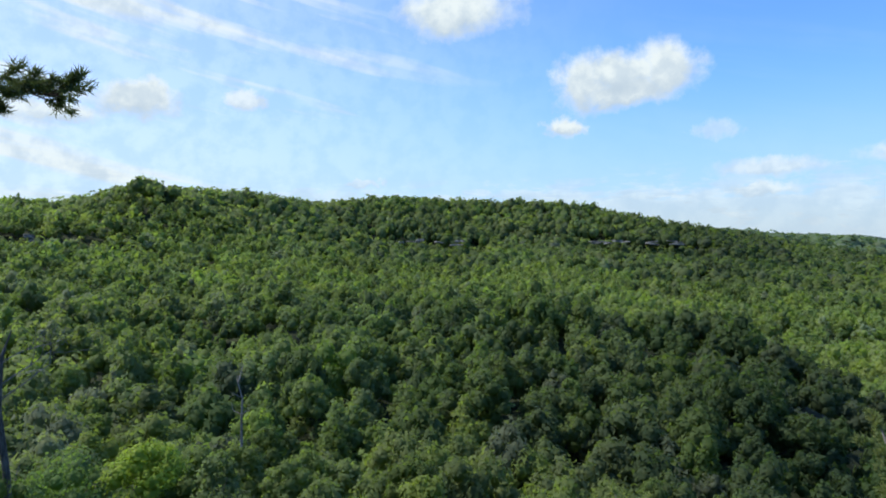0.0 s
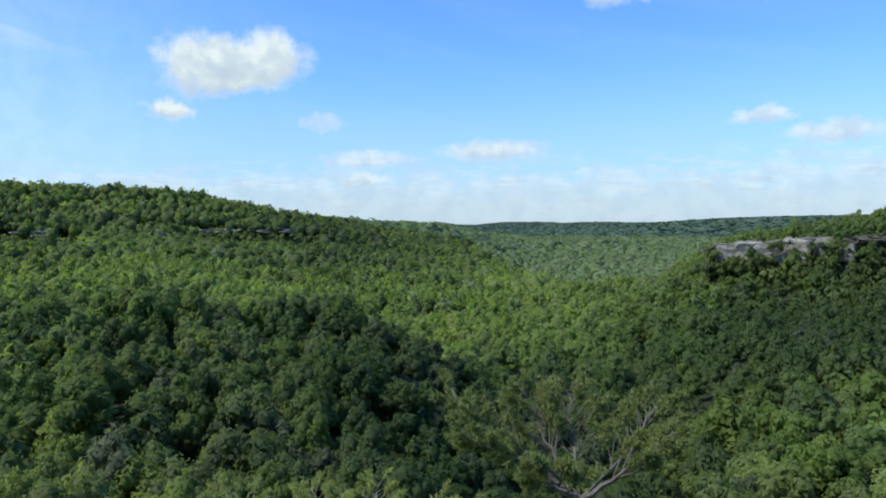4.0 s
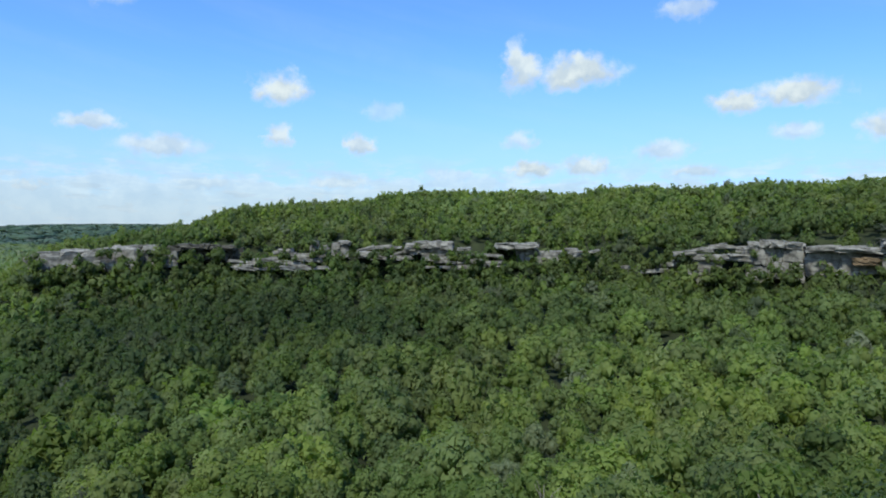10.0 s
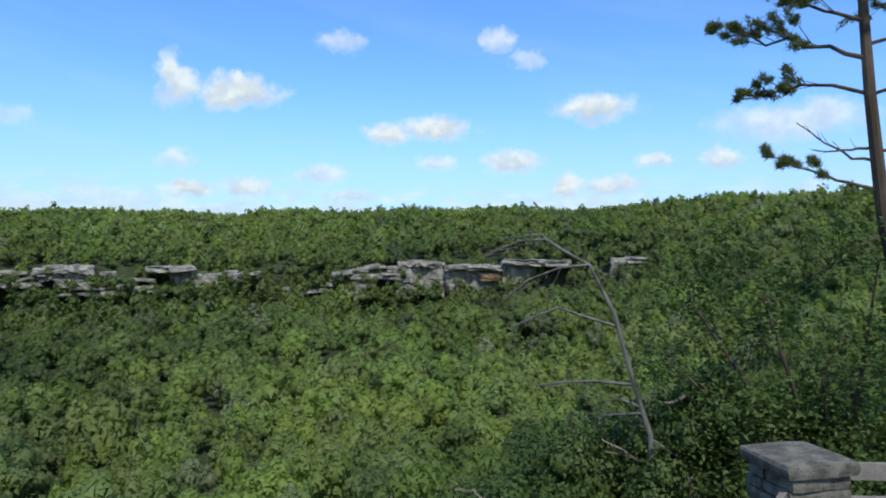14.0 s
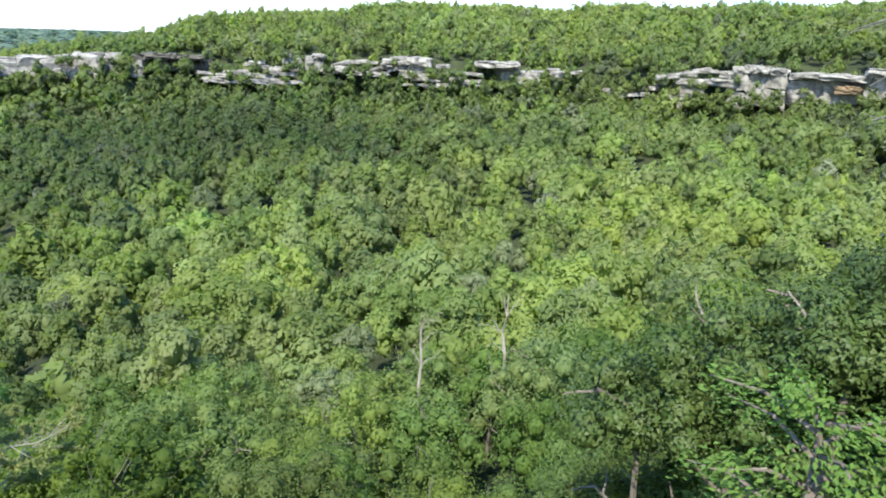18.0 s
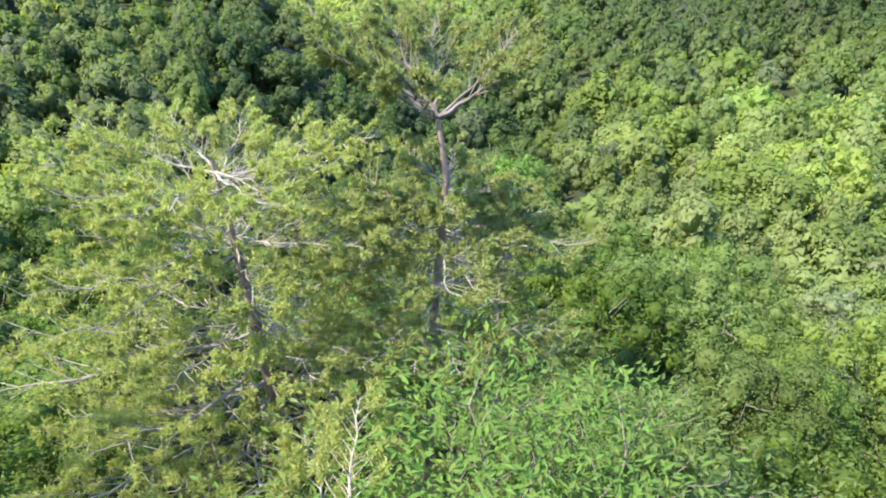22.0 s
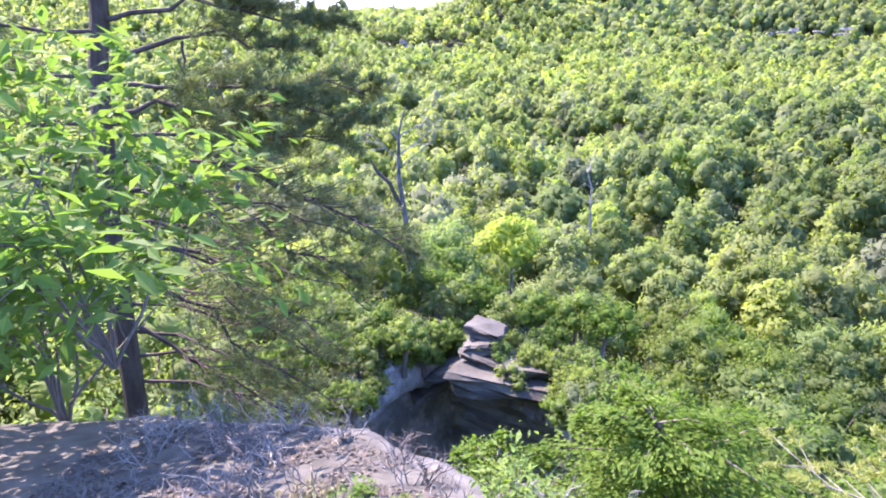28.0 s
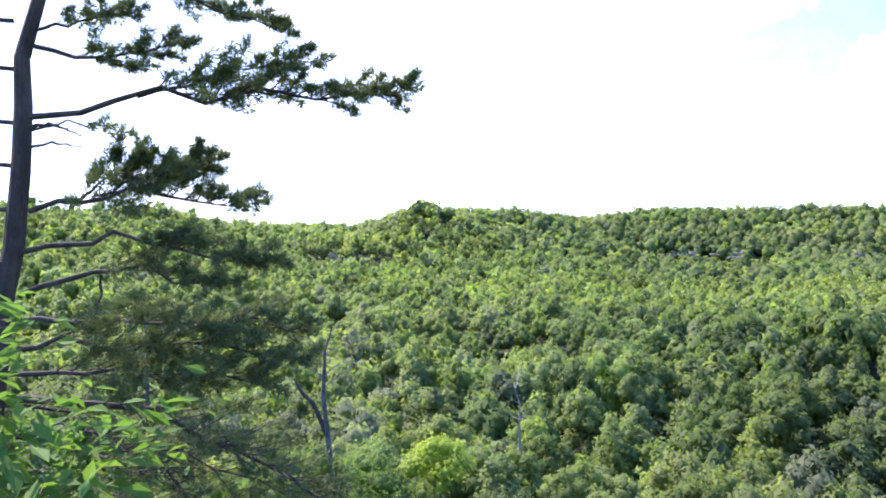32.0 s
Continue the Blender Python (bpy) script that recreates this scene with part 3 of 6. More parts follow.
def ground_at(x, y):
    """The ground's height, for arrays."""
    x, y = np.atleast_1d(np.asarray(x, float)), np.atleast_1d(np.asarray(y, float))
    r = np.hypot(x, y)
    az = np.degrees(np.arctan2(x, y))
    i = np.clip(np.searchsorted(AZ_KEYS, az, side="right") - 1, 0, len(AZ_KEYS) - 2)
    u = (az - AZ_KEYS[i]) / (AZ_KEYS[i + 1] - AZ_KEYS[i])
    u = u * 0.5 + 0.5 * u * u * (3 - 2 * u)
    k = np.clip(np.searchsorted(RR, r, side="right") - 1, 0, len(RR) - 2)
    v = np.clip((r - RR[k]) / (RR[k + 1] - RR[k]), 0, 1)
    low = AZ_ROWS[i, k] * (1 - v) + AZ_ROWS[i, k + 1] * v
    high = AZ_ROWS[i + 1, k] * (1 - v) + AZ_ROWS[i + 1, k + 1] * v
    return low * (1 - u) + high * u + hills(x, y, r)


STEPS = 220
angles = np.radians(np.linspace(-180, 180, STEPS, endpoint=False))
gx, gy = np.outer(RR, np.sin(angles)), np.outer(RR, np.cos(angles))
gz = ground_at(gx.ravel(), gy.ravel()).reshape(gx.shape)
ground = Mesh()
rows = np.arange(len(RR) - 1)[:, None] * STEPS
cols = np.arange(STEPS)
nxt = (cols + 1) % STEPS
ground.add(np.stack([gx, gy, gz], -1).reshape(-1, 3), np.stack([rows + cols, rows + STEPS + cols, rows + STEPS + nxt, rows + nxt], -1).reshape(-1, 4))
ground.add([(gx[0, c], gy[0, c], gz[0, c]) for c in cols], [tuple(cols[::-1])])
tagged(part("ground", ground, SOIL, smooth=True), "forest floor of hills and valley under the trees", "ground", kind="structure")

# ---- crowns and trees ----
ICO = ((0, 0, -1), (0.72, -0.53, -0.45), (-0.28, -0.85, -0.45), (-0.89, 0, -0.45), (-0.28, 0.85, -0.45), (0.72, 0.53, -0.45),
       (0.28, -0.85, 0.45), (-0.72, -0.53, 0.45), (-0.72, 0.53, 0.45), (0.28, 0.85, 0.45), (0.89, 0, 0.45), (0, 0, 1))
ICO_F = ((0, 1, 2), (1, 0, 5), (0, 2, 3), (0, 3, 4), (0, 4, 5), (1, 5, 10), (2, 1, 6), (3, 2, 7), (4, 3, 8), (5, 4, 9),
         (1, 10, 6), (2, 6, 7), (3, 7, 8), (4, 8, 9), (5, 9, 10), (6, 10, 11), (7, 6, 11), (8, 7, 11), (9, 8, 11), (10, 9, 11))


def crown_lobes(rng, count=7, flat=1.0, peak=0.0):
    """Rounded leaf masses set over a dome with a radius of about one; a high peak makes it a cone."""
    small = (11.0 / (count + 3)) ** 0.42
    lobes = [(np.array([0, 0, 0.02 * flat]), 0.56 - 0.2 * peak)]
    for k in range(count):
        z = 1.0 - 1.32 * (k + rng.uniform(0.1, 0.9)) / count
        a = 2.4 * k + rng.uniform(-0.5, 0.5)
        d = math.sqrt(max(0.0, 1 - z * z)) * (1 - peak * max(0.0, 0.35 + 0.65 * z))
        out = rng.uniform(0.54, 0.80)
        lobes.append((np.array([d * out * math.cos(a), d * out * math.sin(a), z * out * flat * (1 + 0.5 * peak)]), rng.uniform(0.27, 0.45) * small * (1 - 0.45 * peak * max(0.0, z))))
    return lobes


def lobe_points(lobes, n, rng, depth=0.14):
    """Places and outward ways on the outside of the lobes, fewer below."""
    place, out = [], []
    weights = np.array([r * r for _, r in lobes])
    while sum(len(p) for p in place) < n:
        i = rng.choice(len(lobes), 600, p=weights / weights.sum())
        d = rng.normal(size=(600, 3))
        d /= np.linalg.norm(d, axis=1)[:, None]
        c, r = np.array([l[0] for l in lobes])[i], np.array([l[1] for l in lobes])[i]
        p = c + d * (r * rng.uniform(1 - depth, 1.06, 600))[:, None]
        keep = rng.uniform(size=600) < np.clip(0.62 + 0.8 * d[:, 2], 0.12, 1)
        for c2, r2 in lobes:
            keep &= np.linalg.norm(p - c2, axis=1) > r2 * (1 - depth) * 0.98
        place.append(p[keep])
        out.append(d[keep])
    return np.concatenate(place)[:n], np.concatenate(out)[:n]


def crown_shape(rng, leaves, size, count=7, flat=1.0, core=0.9, cores=5, peak=0.0):
    """Vertices and faces of a crown: leaf sprays on its lobes round dim inner masses."""
    lobes = crown_lobes(rng, count, flat, peak)
    p, d = lobe_points(lobes, leaves, rng, 0.24)
    p = p + rng.normal(size=p.shape) * 0.032
    m = Mesh()
    normal = d + rng.normal(size=d.shape) * 0.38 + np.array([0, 0, 0.15])
    m.chips(p, normal, size * rng.uniform(0.6, 1.35, leaves), rng, d * 0.65 + p * 0.7 + np.array([0, 0, 0.2]), 0.66)
    if core:
        for c, r in sorted(lobes, key=lambda l: -l[1])[:cores]:
            m.add(np.array(ICO) * r * core + c, ICO_F, ICO)
    return m


def joined(m):
    """A Mesh's vertices, faces and outward ways, each in one array."""
    return np.concatenate(m.v), np.concatenate(m.f), np.concatenate(m.out)


rng = np.random.default_rng(7)
PEAKS = (0.0, 0.0, 0.15, 0.0, 0.3, 0.75)
LOD = {
    0: [joined(crown_shape(rng, 1400, 0.088, 19, core=0.72, cores=15, peak=p)) for p in PEAKS],
    1: [joined(crown_shape(rng, 720, 0.118, 15, core=0.76, cores=11, peak=p)) for p in PEAKS],
    2: [joined(crown_shape(rng, 270, 0.172, 10, core=0.8, cores=7, peak=p)) for p in PEAKS],
    3: [joined(crown_shape(rng, 88, 0.29, 8, core=0.76, cores=3, peak=p)) for p in PEAKS],
    4: [joined(crown_shape(rng, 34, 0.45, 5, cores=0, peak=p)) for p in PEAKS],
}
for k in (4,):
    LOD[k] = [(np.concatenate([v, np.array(ICO) * (0.76, 0.76, 0.82)]), np.concatenate([f, np.array(ICO_F) + len(v)]), np.concatenate([o, np.array(ICO)])) for v, f, o in LOD[k]]

SKY_EL = np.maximum.accumulate(np.degrees(np.arctan2(
    ground_at(np.outer(RR, np.sin(np.radians(np.arange(-130, 131)))).ravel(), np.outer(RR, np.cos(np.radians(np.arange(-130, 131)))).ravel()).reshape(len(RR), 261) + 9.0 - 1.6, RR[:, None])) - 300.0 * (RR[:, None] < 70), axis=0)


def scatter(r0, r1, spacing, seed, low=-118, high=104):
    """Tree places in a ring, on a shaken grid, without those that the hills hide."""
    g = np.random.default_rng(seed)
    n = int(2 * r1 / spacing) + 1
    a = (np.arange(n) - n / 2) * spacing
    rows_ = int(n / 0.87) + 1
    x, y = np.meshgrid(a, (np.arange(rows_) - rows_ / 2) * spacing * 0.87)
    x = x + (np.arange(rows_)[:, None] % 2) * spacing / 2
    x, y = (x + g.uniform(-0.36, 0.36, x.shape) * spacing).ravel(), (y + g.uniform(-0.36, 0.36, y.shape) * spacing).ravel()
    r, az = np.hypot(x, y), np.degrees(np.arctan2(x, y))
    keep = (r >= r0) & (r < r1) & (az > low) & (az < high)
    x, y, r, az = x[keep], y[keep], r[keep], az[keep]
    z = ground_at(x, y)
    if r0 > 100:
        k = np.clip(np.searchsorted(RR, r - 25) - 1, 0, len(RR) - 1)
        seen = np.degrees(np.arctan2(z + 12 - 1.6, r)) > SKY_EL[k, np.clip(np.round(az + 130).astype(int), 0, 260)] - (3.2 if r0 < 300 else 0.9)
        x, y, z = x[seen], y[seen], z[seen]
    r = np.hypot(x, y)
    ahead, behind = ground_at(x * (1 + 4 / r), y * (1 + 4 / r)) - z, z - ground_at(x * (1 - 3 / r), y * (1 - 3 / r))
    flat = (ahead < 7) & (behind < 5) if r0 >= 300 else ahead < 30
    return x[flat], y[flat], z[flat]


def stand_light(x, y):
    """Tree tint by place: sunny valley floor and cloud-shaded spur, put into the leaves."""
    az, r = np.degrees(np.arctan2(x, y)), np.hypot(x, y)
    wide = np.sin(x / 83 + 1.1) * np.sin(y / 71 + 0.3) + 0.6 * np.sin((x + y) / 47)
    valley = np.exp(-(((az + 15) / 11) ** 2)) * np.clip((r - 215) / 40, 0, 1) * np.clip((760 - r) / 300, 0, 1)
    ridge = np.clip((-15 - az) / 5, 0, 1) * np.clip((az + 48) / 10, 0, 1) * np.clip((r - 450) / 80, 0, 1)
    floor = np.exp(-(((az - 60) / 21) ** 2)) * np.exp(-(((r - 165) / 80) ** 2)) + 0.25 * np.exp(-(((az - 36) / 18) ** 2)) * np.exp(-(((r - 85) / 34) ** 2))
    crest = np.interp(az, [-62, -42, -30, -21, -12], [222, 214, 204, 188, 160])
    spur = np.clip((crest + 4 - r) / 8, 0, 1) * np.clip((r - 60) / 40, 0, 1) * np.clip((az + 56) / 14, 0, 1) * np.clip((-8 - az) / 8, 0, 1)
    # dark band of cloud shadow across the slope, taken off the tint
    shadow_belt = np.exp(-(((az - 16) / 20) ** 2)) * np.exp(-(((r - 262) / 50) ** 2))
    bright_slope = np.exp(-(((az - 15) / 13) ** 2)) * np.exp(-(((r - 140) / 48) ** 2))
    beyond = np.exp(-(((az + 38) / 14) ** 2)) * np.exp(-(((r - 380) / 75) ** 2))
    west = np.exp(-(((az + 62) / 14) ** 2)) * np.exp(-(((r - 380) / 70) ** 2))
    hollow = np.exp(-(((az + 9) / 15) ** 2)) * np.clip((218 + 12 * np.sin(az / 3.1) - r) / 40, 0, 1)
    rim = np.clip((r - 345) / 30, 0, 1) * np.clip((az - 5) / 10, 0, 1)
    # shade of the near east slope among its oaks, darkening the tint
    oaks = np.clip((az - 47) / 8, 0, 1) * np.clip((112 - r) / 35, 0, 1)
    return 0.38 + 0.11 * wide + 0.24 * beyond + 0.74 * valley - 0.17 * ridge + 0.46 * floor - 0.33 * spur - 0.46 * shadow_belt + 0.26 * west + 0.2 * np.clip((-27 - az) / 14, 0, 1) * np.clip((r - 55) / 20, 0, 1) + 0.16 * np.clip((-56 - az) / 12, 0, 1) * np.clip((r - 90) / 60, 0, 1) - 0.44 * hollow + 0.38 * bright_slope + 0.16 * rim - 0.34 * oaks


def tree_height(x, y):
    """Lower trees on the dry rim above the far cliff."""
    r, az = np.hypot(x, y), np.degrees(np.arctan2(x, y))
    rim = np.clip((r - 300) / 20, 0, 1) * np.clip((az - 0) / 8, 0, 1)
    foot = np.clip((r - 305) / 10, 0, 1) * np.clip((348 - r) / 6, 0, 1) * np.clip((az - 0) / 8, 0, 1)
    open_rock = np.exp(-(((az - 60) / 9) ** 4)) * np.clip((r - 278) / 12, 0, 1) * np.clip((330 - r) / 6, 0, 1)
    ledges = ((az > -85.5) & (az < -77.5) & (r > 385) & (r < 427)) | ((az > -58) & (az < -47.5) & (r > 540) & (r < 577)) | ((az > -41) & (az < -30) & (r > 565) & (r < 606))
    return 11.5 - 5.5 * ledges - 3.6 * open_rock - 3.5 * rim + foot * (3.0 + 3.5 * np.sin(x * 1.7) * np.sin(y * 2.3))


def ledge_shrubs(seed):
    """Small trees that cling to the far rim's ledges and hide parts of its rock."""
    g = np.random.default_rng(seed)
    az = np.concatenate([g.uniform(1.0, 60.0, 420), g.uniform(-84, -30, 90)])
    r = np.where(az > 0, np.interp(az, [0, 16, 32, 45, 60, 70], [350, 342, 338, 334, 318, 306]), np.interp(az, [-84, -60, -30], [420, 560, 600])) - g.uniform(1.0, 9.0, len(az))
    el = np.where(az > 0, np.interp(az, [0, 16, 45, 60, 72], [-2.3, -2.4, -2.3, -2.4, -1.6]), -0.3) + np.where(g.uniform(size=len(az)) < 0.4, g.uniform(-1.3, 0.75, len(az)), g.uniform(-1.5, -0.5, len(az)))
    return r * np.sin(np.radians(az)), r * np.cos(np.radians(az)), 1.6 + r * np.tan(np.radians(el)) - 8.0


def forest(name, label, rings, mat):
    """Woods of trees too many to count, joined: crowns with their leaf sprays, and stems."""
    g = np.random.default_rng(21)
    m, tints, species = Mesh(), [], []
    for lod, (x, y, z), width, grown in rings:
        # sun and cloud shade of the place, as a tint for each tree
        light = stand_light(x, y)
        tall = tree_height(x, y) * grown
        kinds = np.clip(0.5 + 0.28 * np.sin(x / 19 + 2 * np.sin(y / 43)) * np.sin(y / 23 + 1.5 * np.sin(x / 51)) + g.normal(size=len(x)) * 0.17, 0, 1)
        for i in range(len(x)):
            v, f, o = LOD[lod][g.integers(len(LOD[lod]))]
            a, s = g.uniform(0, 6.283), float(np.clip(math.exp(g.normal() * 0.30), 0.55, 1.7))
            w = width * s
            h = tall[i] * g.uniform(0.80, 1.12) * (0.74 + 0.26 * s)
            c, d = math.cos(a), math.sin(a)
            up = min(w, 7.0) * g.uniform(0.95, 1.4)
            q, e = np.empty_like(v), np.empty_like(v)
            q[:, 0] = (v[:, 0] * c - v[:, 1] * d) * w + x[i]
            q[:, 1] = (v[:, 0] * d + v[:, 1] * c) * w + y[i]
            q[:, 2] = v[:, 2] * up + z[i] + h - up * 0.9
            e[:, 0], e[:, 1], e[:, 2] = o[:, 0] * c - o[:, 1] * d, o[:, 0] * d + o[:, 1] * c, o[:, 2]
            m.add(q, f, e)
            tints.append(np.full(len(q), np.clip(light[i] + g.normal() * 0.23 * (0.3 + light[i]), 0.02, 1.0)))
            species.append(np.full(len(q), kinds[i]))
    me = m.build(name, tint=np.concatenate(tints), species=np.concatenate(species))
    me.materials.append(mat)
    return tagged(new(name, me), label, "forest", kind="stuff")


near_places = scatter(15, 68, 6.9, 3)
ring = scatter(480, 740, 7.6, 6)
ring_az, ring_r = np.degrees(np.arctan2(ring[0], ring[1])), np.hypot(ring[0], ring[1])
# the open valley's mouth, between the western ridge's foot and the far cliff
beyond_mouth = (ring_az > -18 + 9 * (740 - ring_r) / 260 + 2.2 * np.sin(ring[0] / 17) * np.sin(ring[1] / 23)) & (ring_az < 4)
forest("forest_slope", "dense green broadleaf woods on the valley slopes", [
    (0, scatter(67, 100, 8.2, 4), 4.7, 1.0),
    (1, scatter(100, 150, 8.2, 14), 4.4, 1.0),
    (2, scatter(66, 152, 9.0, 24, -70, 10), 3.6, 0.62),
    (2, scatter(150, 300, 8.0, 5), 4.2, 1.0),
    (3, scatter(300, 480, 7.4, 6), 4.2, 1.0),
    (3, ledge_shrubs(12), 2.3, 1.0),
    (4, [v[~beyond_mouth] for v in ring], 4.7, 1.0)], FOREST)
# woods further off take the leaf colours with haze mixed in
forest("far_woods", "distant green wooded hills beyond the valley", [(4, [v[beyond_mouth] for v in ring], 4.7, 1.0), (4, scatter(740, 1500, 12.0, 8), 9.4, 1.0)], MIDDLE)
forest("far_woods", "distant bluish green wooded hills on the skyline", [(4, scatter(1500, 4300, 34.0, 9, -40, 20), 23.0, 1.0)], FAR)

# low growth on the forest floor of the nearer slopes
g = np.random.default_rng(33)
r, az = 2.5 + 62 * g.uniform(size=42000) ** 0.8, np.radians(g.uniform(-180, 180, 42000))
x, y = r * np.sin(az), r * np.cos(az)
keep = ~((x > -8.5) & (x < 6.0) & (y > -5.5) & (y < 2.2)) & ~((np.abs(np.degrees(az) + 83) < 17) & (r > 14) & (r < 48)) & ~((np.abs(np.degrees(az) - 90) < 16) & (r < 13))
x, y = x[keep], y[keep]
low = np.stack([x, y, ground_at(x, y) + g.uniform(0.02, 0.35, len(x))], -1)
brush = Mesh()
brush.cards(low, g.normal(size=low.shape) * 0.5 + np.array([0, 0, 1.0]), g.uniform(0.15, 0.5, len(low)), g, 1.5)
tagged(part("undergrowth", brush, SHADE), "low green undergrowth on the forest floor", "undergrowth", kind="stuff")

# ---- trees of the near slopes ----


def grow(wood, start, way, length, radius, depth, rng, tips, bend=0.25, forks=3, lift=0.15, sides=6):
    """A limb that wanders, tapers and forks; the ends are gathered in tips."""
    p, d = Vector(start), Vector(way).normalized()
    steps = 5
    pts, radii = [p.copy()], [radius]
    for k in range(steps):
        d = (d + Vector(rng.normal(size=3)) * bend * 0.45 + Vector((0, 0, lift * 0.4))).normalized()
        p = p + d * length / steps
        pts.append(p.copy())
        radii.append(radius * (1 - 0.5 * (k + 1) / steps))
    wood.tube(pts, radii, sides)
    if depth == 0:
        tips.append((p.copy(), d.copy()))
        tips.append((pts[3].copy(), d.copy()))
        return
    for k in range(forks):
        q = pts[-1 - (k % 3)]
        side = Vector(rng.normal(size=3))
        side = (side - d * side.dot(d)).normalized()
        grow(wood, q, d * 0.75 + side * 0.75, length * rng.uniform(0.5, 0.75), radius * 0.5, depth - 1, rng, tips, bend, forks, lift, max(3, sides - 1))


def broadleaf(name, seed, leaves, size, label, mat=LEAVES, radius=3.0, tall=11.0, flat=1.0, at=(0, 0, 0), group="trees of the slope"):
    """A forest tree: stem, limbs and a crown of leaf sprays."""
    g = np.random.default_rng(seed)
    ob = thing(name, label, "tree", group, at=at)
    base = Vector(at)
    mid = tall - radius * flat * 0.95
    trunk, crown, tips = Mesh(), Mesh(), []
    lean = Vector((g.normal() * 0.3, g.normal() * 0.3, 0))
    stem = [base + lean * k / 5 + Vector((0, 0, (mid + radius * 0.2) * k / 5 - (0.6 if k == 0 else 0))) for k in range(6)]
    trunk.tube(stem, [0.19 - 0.026 * k for k in range(6)], 6)
    for k in range(5):
        a = k * 1.257 + g.uniform(-0.3, 0.3)
        grow(trunk, stem[3 + k % 3], (math.cos(a), math.sin(a), 0.55), radius * 0.62, 0.07, 1, g, tips, 0.3, 2, sides=4)
    lobes = crown_lobes(g, 22 if radius > 2.5 else 12, flat)
    p, d = lobe_points(lobes, leaves, g, 0.3)
    p = p + g.normal(size=p.shape) * 0.06
    normal = d + g.normal(size=d.shape) * 0.42 + np.array([0, 0, 0.15])
    top = np.array(base + lean) + np.array([0, 0, mid])
    crown.chips(p * radius + top, normal, size * g.uniform(0.55, 1.4, leaves), g, d * 0.8 + p * 0.4 + np.array([0, 0, 0.12]), 0.62)
    for c, r in lobes:
        crown.add(np.array(ICO) * r * 0.6 * radius + c * radius + top, ICO_F, ICO)
    part("trunk", trunk, BARK, ob)
    part("crown", crown, mat, ob)
    return ob


px, py, pz = near_places
order = np.argsort(np.hypot(px, py))
close = [broadleaf("broadleaf_tree", 40 + k, 7600, 0.135, "tall green broadleaf tree below the overlook", radius=4.5, flat=0.95) for k in range(4)]
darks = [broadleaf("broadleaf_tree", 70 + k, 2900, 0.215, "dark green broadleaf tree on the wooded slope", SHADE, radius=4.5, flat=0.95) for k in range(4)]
mids = [broadleaf("broadleaf_tree", 60 + k, 2900, 0.215, "green broadleaf tree on the wooded slope", radius=4.5, flat=0.95) for k in range(4)]
used = set()
g = np.random.default_rng(5)
for n, i in enumerate(order[:320]):
    r = math.hypot(px[i], py[i])
    az = math.degrees(math.atan2(px[i], py[i]))
    if r < 44 and -104 < az < -62:
        continue
    if r < 26 and -62 <= az < -2:
        continue
    if r < 24 and az > 64:
        continue
    if abs(az + 75) < 6.5 and r < 62:
        continue
    s = g.uniform(0.8, 1.15)
    m = Matrix.Translation((px[i], py[i], pz[i])) @ Matrix.Rotation(g.uniform(0, 6.28), 4, "Z") @ Matrix.Diagonal((s, s, s * g.uniform(0.9, 1.1), 1))
    # dark copies stand where cloud shade falls and among the darker crowns
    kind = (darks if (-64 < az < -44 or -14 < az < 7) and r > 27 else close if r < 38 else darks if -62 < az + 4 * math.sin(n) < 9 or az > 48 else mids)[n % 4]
    if kind not in used:
        used.add(kind)
        kind.matrix_basis = m
    else:
        copy_thing(kind, m @ Matrix.Diagonal([1 / v for v in kind.scale] + [1]))

# the bright yellow-green tree, the pale snag and dead trunks on the far side of the hollow
bright = leaf_material("yellow_green_leaves", (0.22, 0.31, 0.03), (0.33, 0.42, 0.055), "", 0.4)
spot = sight(-75.0, -17.2, 57)
broadleaf("maple_tree", 91, 2600, 0.24, "bright yellow-green young maple tree", bright, 3.3, 8.2, 0.95, (spot.x, spot.y, spot.z - 4.9), "")


def dead_trunk(az, el, r, tall, seed, stout=1.0, mat=TWIG):
    g = np.random.default_rng(seed)
    p = sight(az, el, r)
    ob = thing("dead_tree", "bare grey dead tree trunk standing among green crowns", "tree", "dead trunks", at=p - Vector((0, 0, 4)))
    wood, tips = Mesh(), []
    pts = [p + Vector((g.normal() * 0.1 * k, g.normal() * 0.1 * k, -4 + (tall + 4) * k / 5)) for k in range(6)]
    wood.tube(pts, [v * stout for v in (0.17, 0.15, 0.13, 0.1, 0.07, 0.03)], 6)
    part("trunk", wood, mat, ob)
    for k in range(7):
        a = g.uniform(0, 6.28)
        twigs = Mesh()
        grow(twigs, pts[2 + k % 3], (math.cos(a), math.sin(a), 0.7), tall * 0.28, 0.05 * stout, 1, g, tips, 0.3, 2, sides=4)
        part("branch", twigs, mat, ob)


dead_trunk(-35.3, -13.2, 150, 7, 1)
dead_trunk(-35.0, -16.4, 128, 5, 2)
dead_trunk(-31.5, -16.5, 125, 4.5, 3)
dead_trunk(-48.0, -11.4, 150, 6, 4)
dead_trunk(33.0, -26.0, 60, 6, 6)
dead_trunk(40.5, -24.5, 58, 5.5, 7)
dead_trunk(-97.5, -7.0, 60, 5.0, 10, 1.0, SNAG)
dead_trunk(-68.0, -12.8, 80, 5, 9)

# ---- cliffs ----


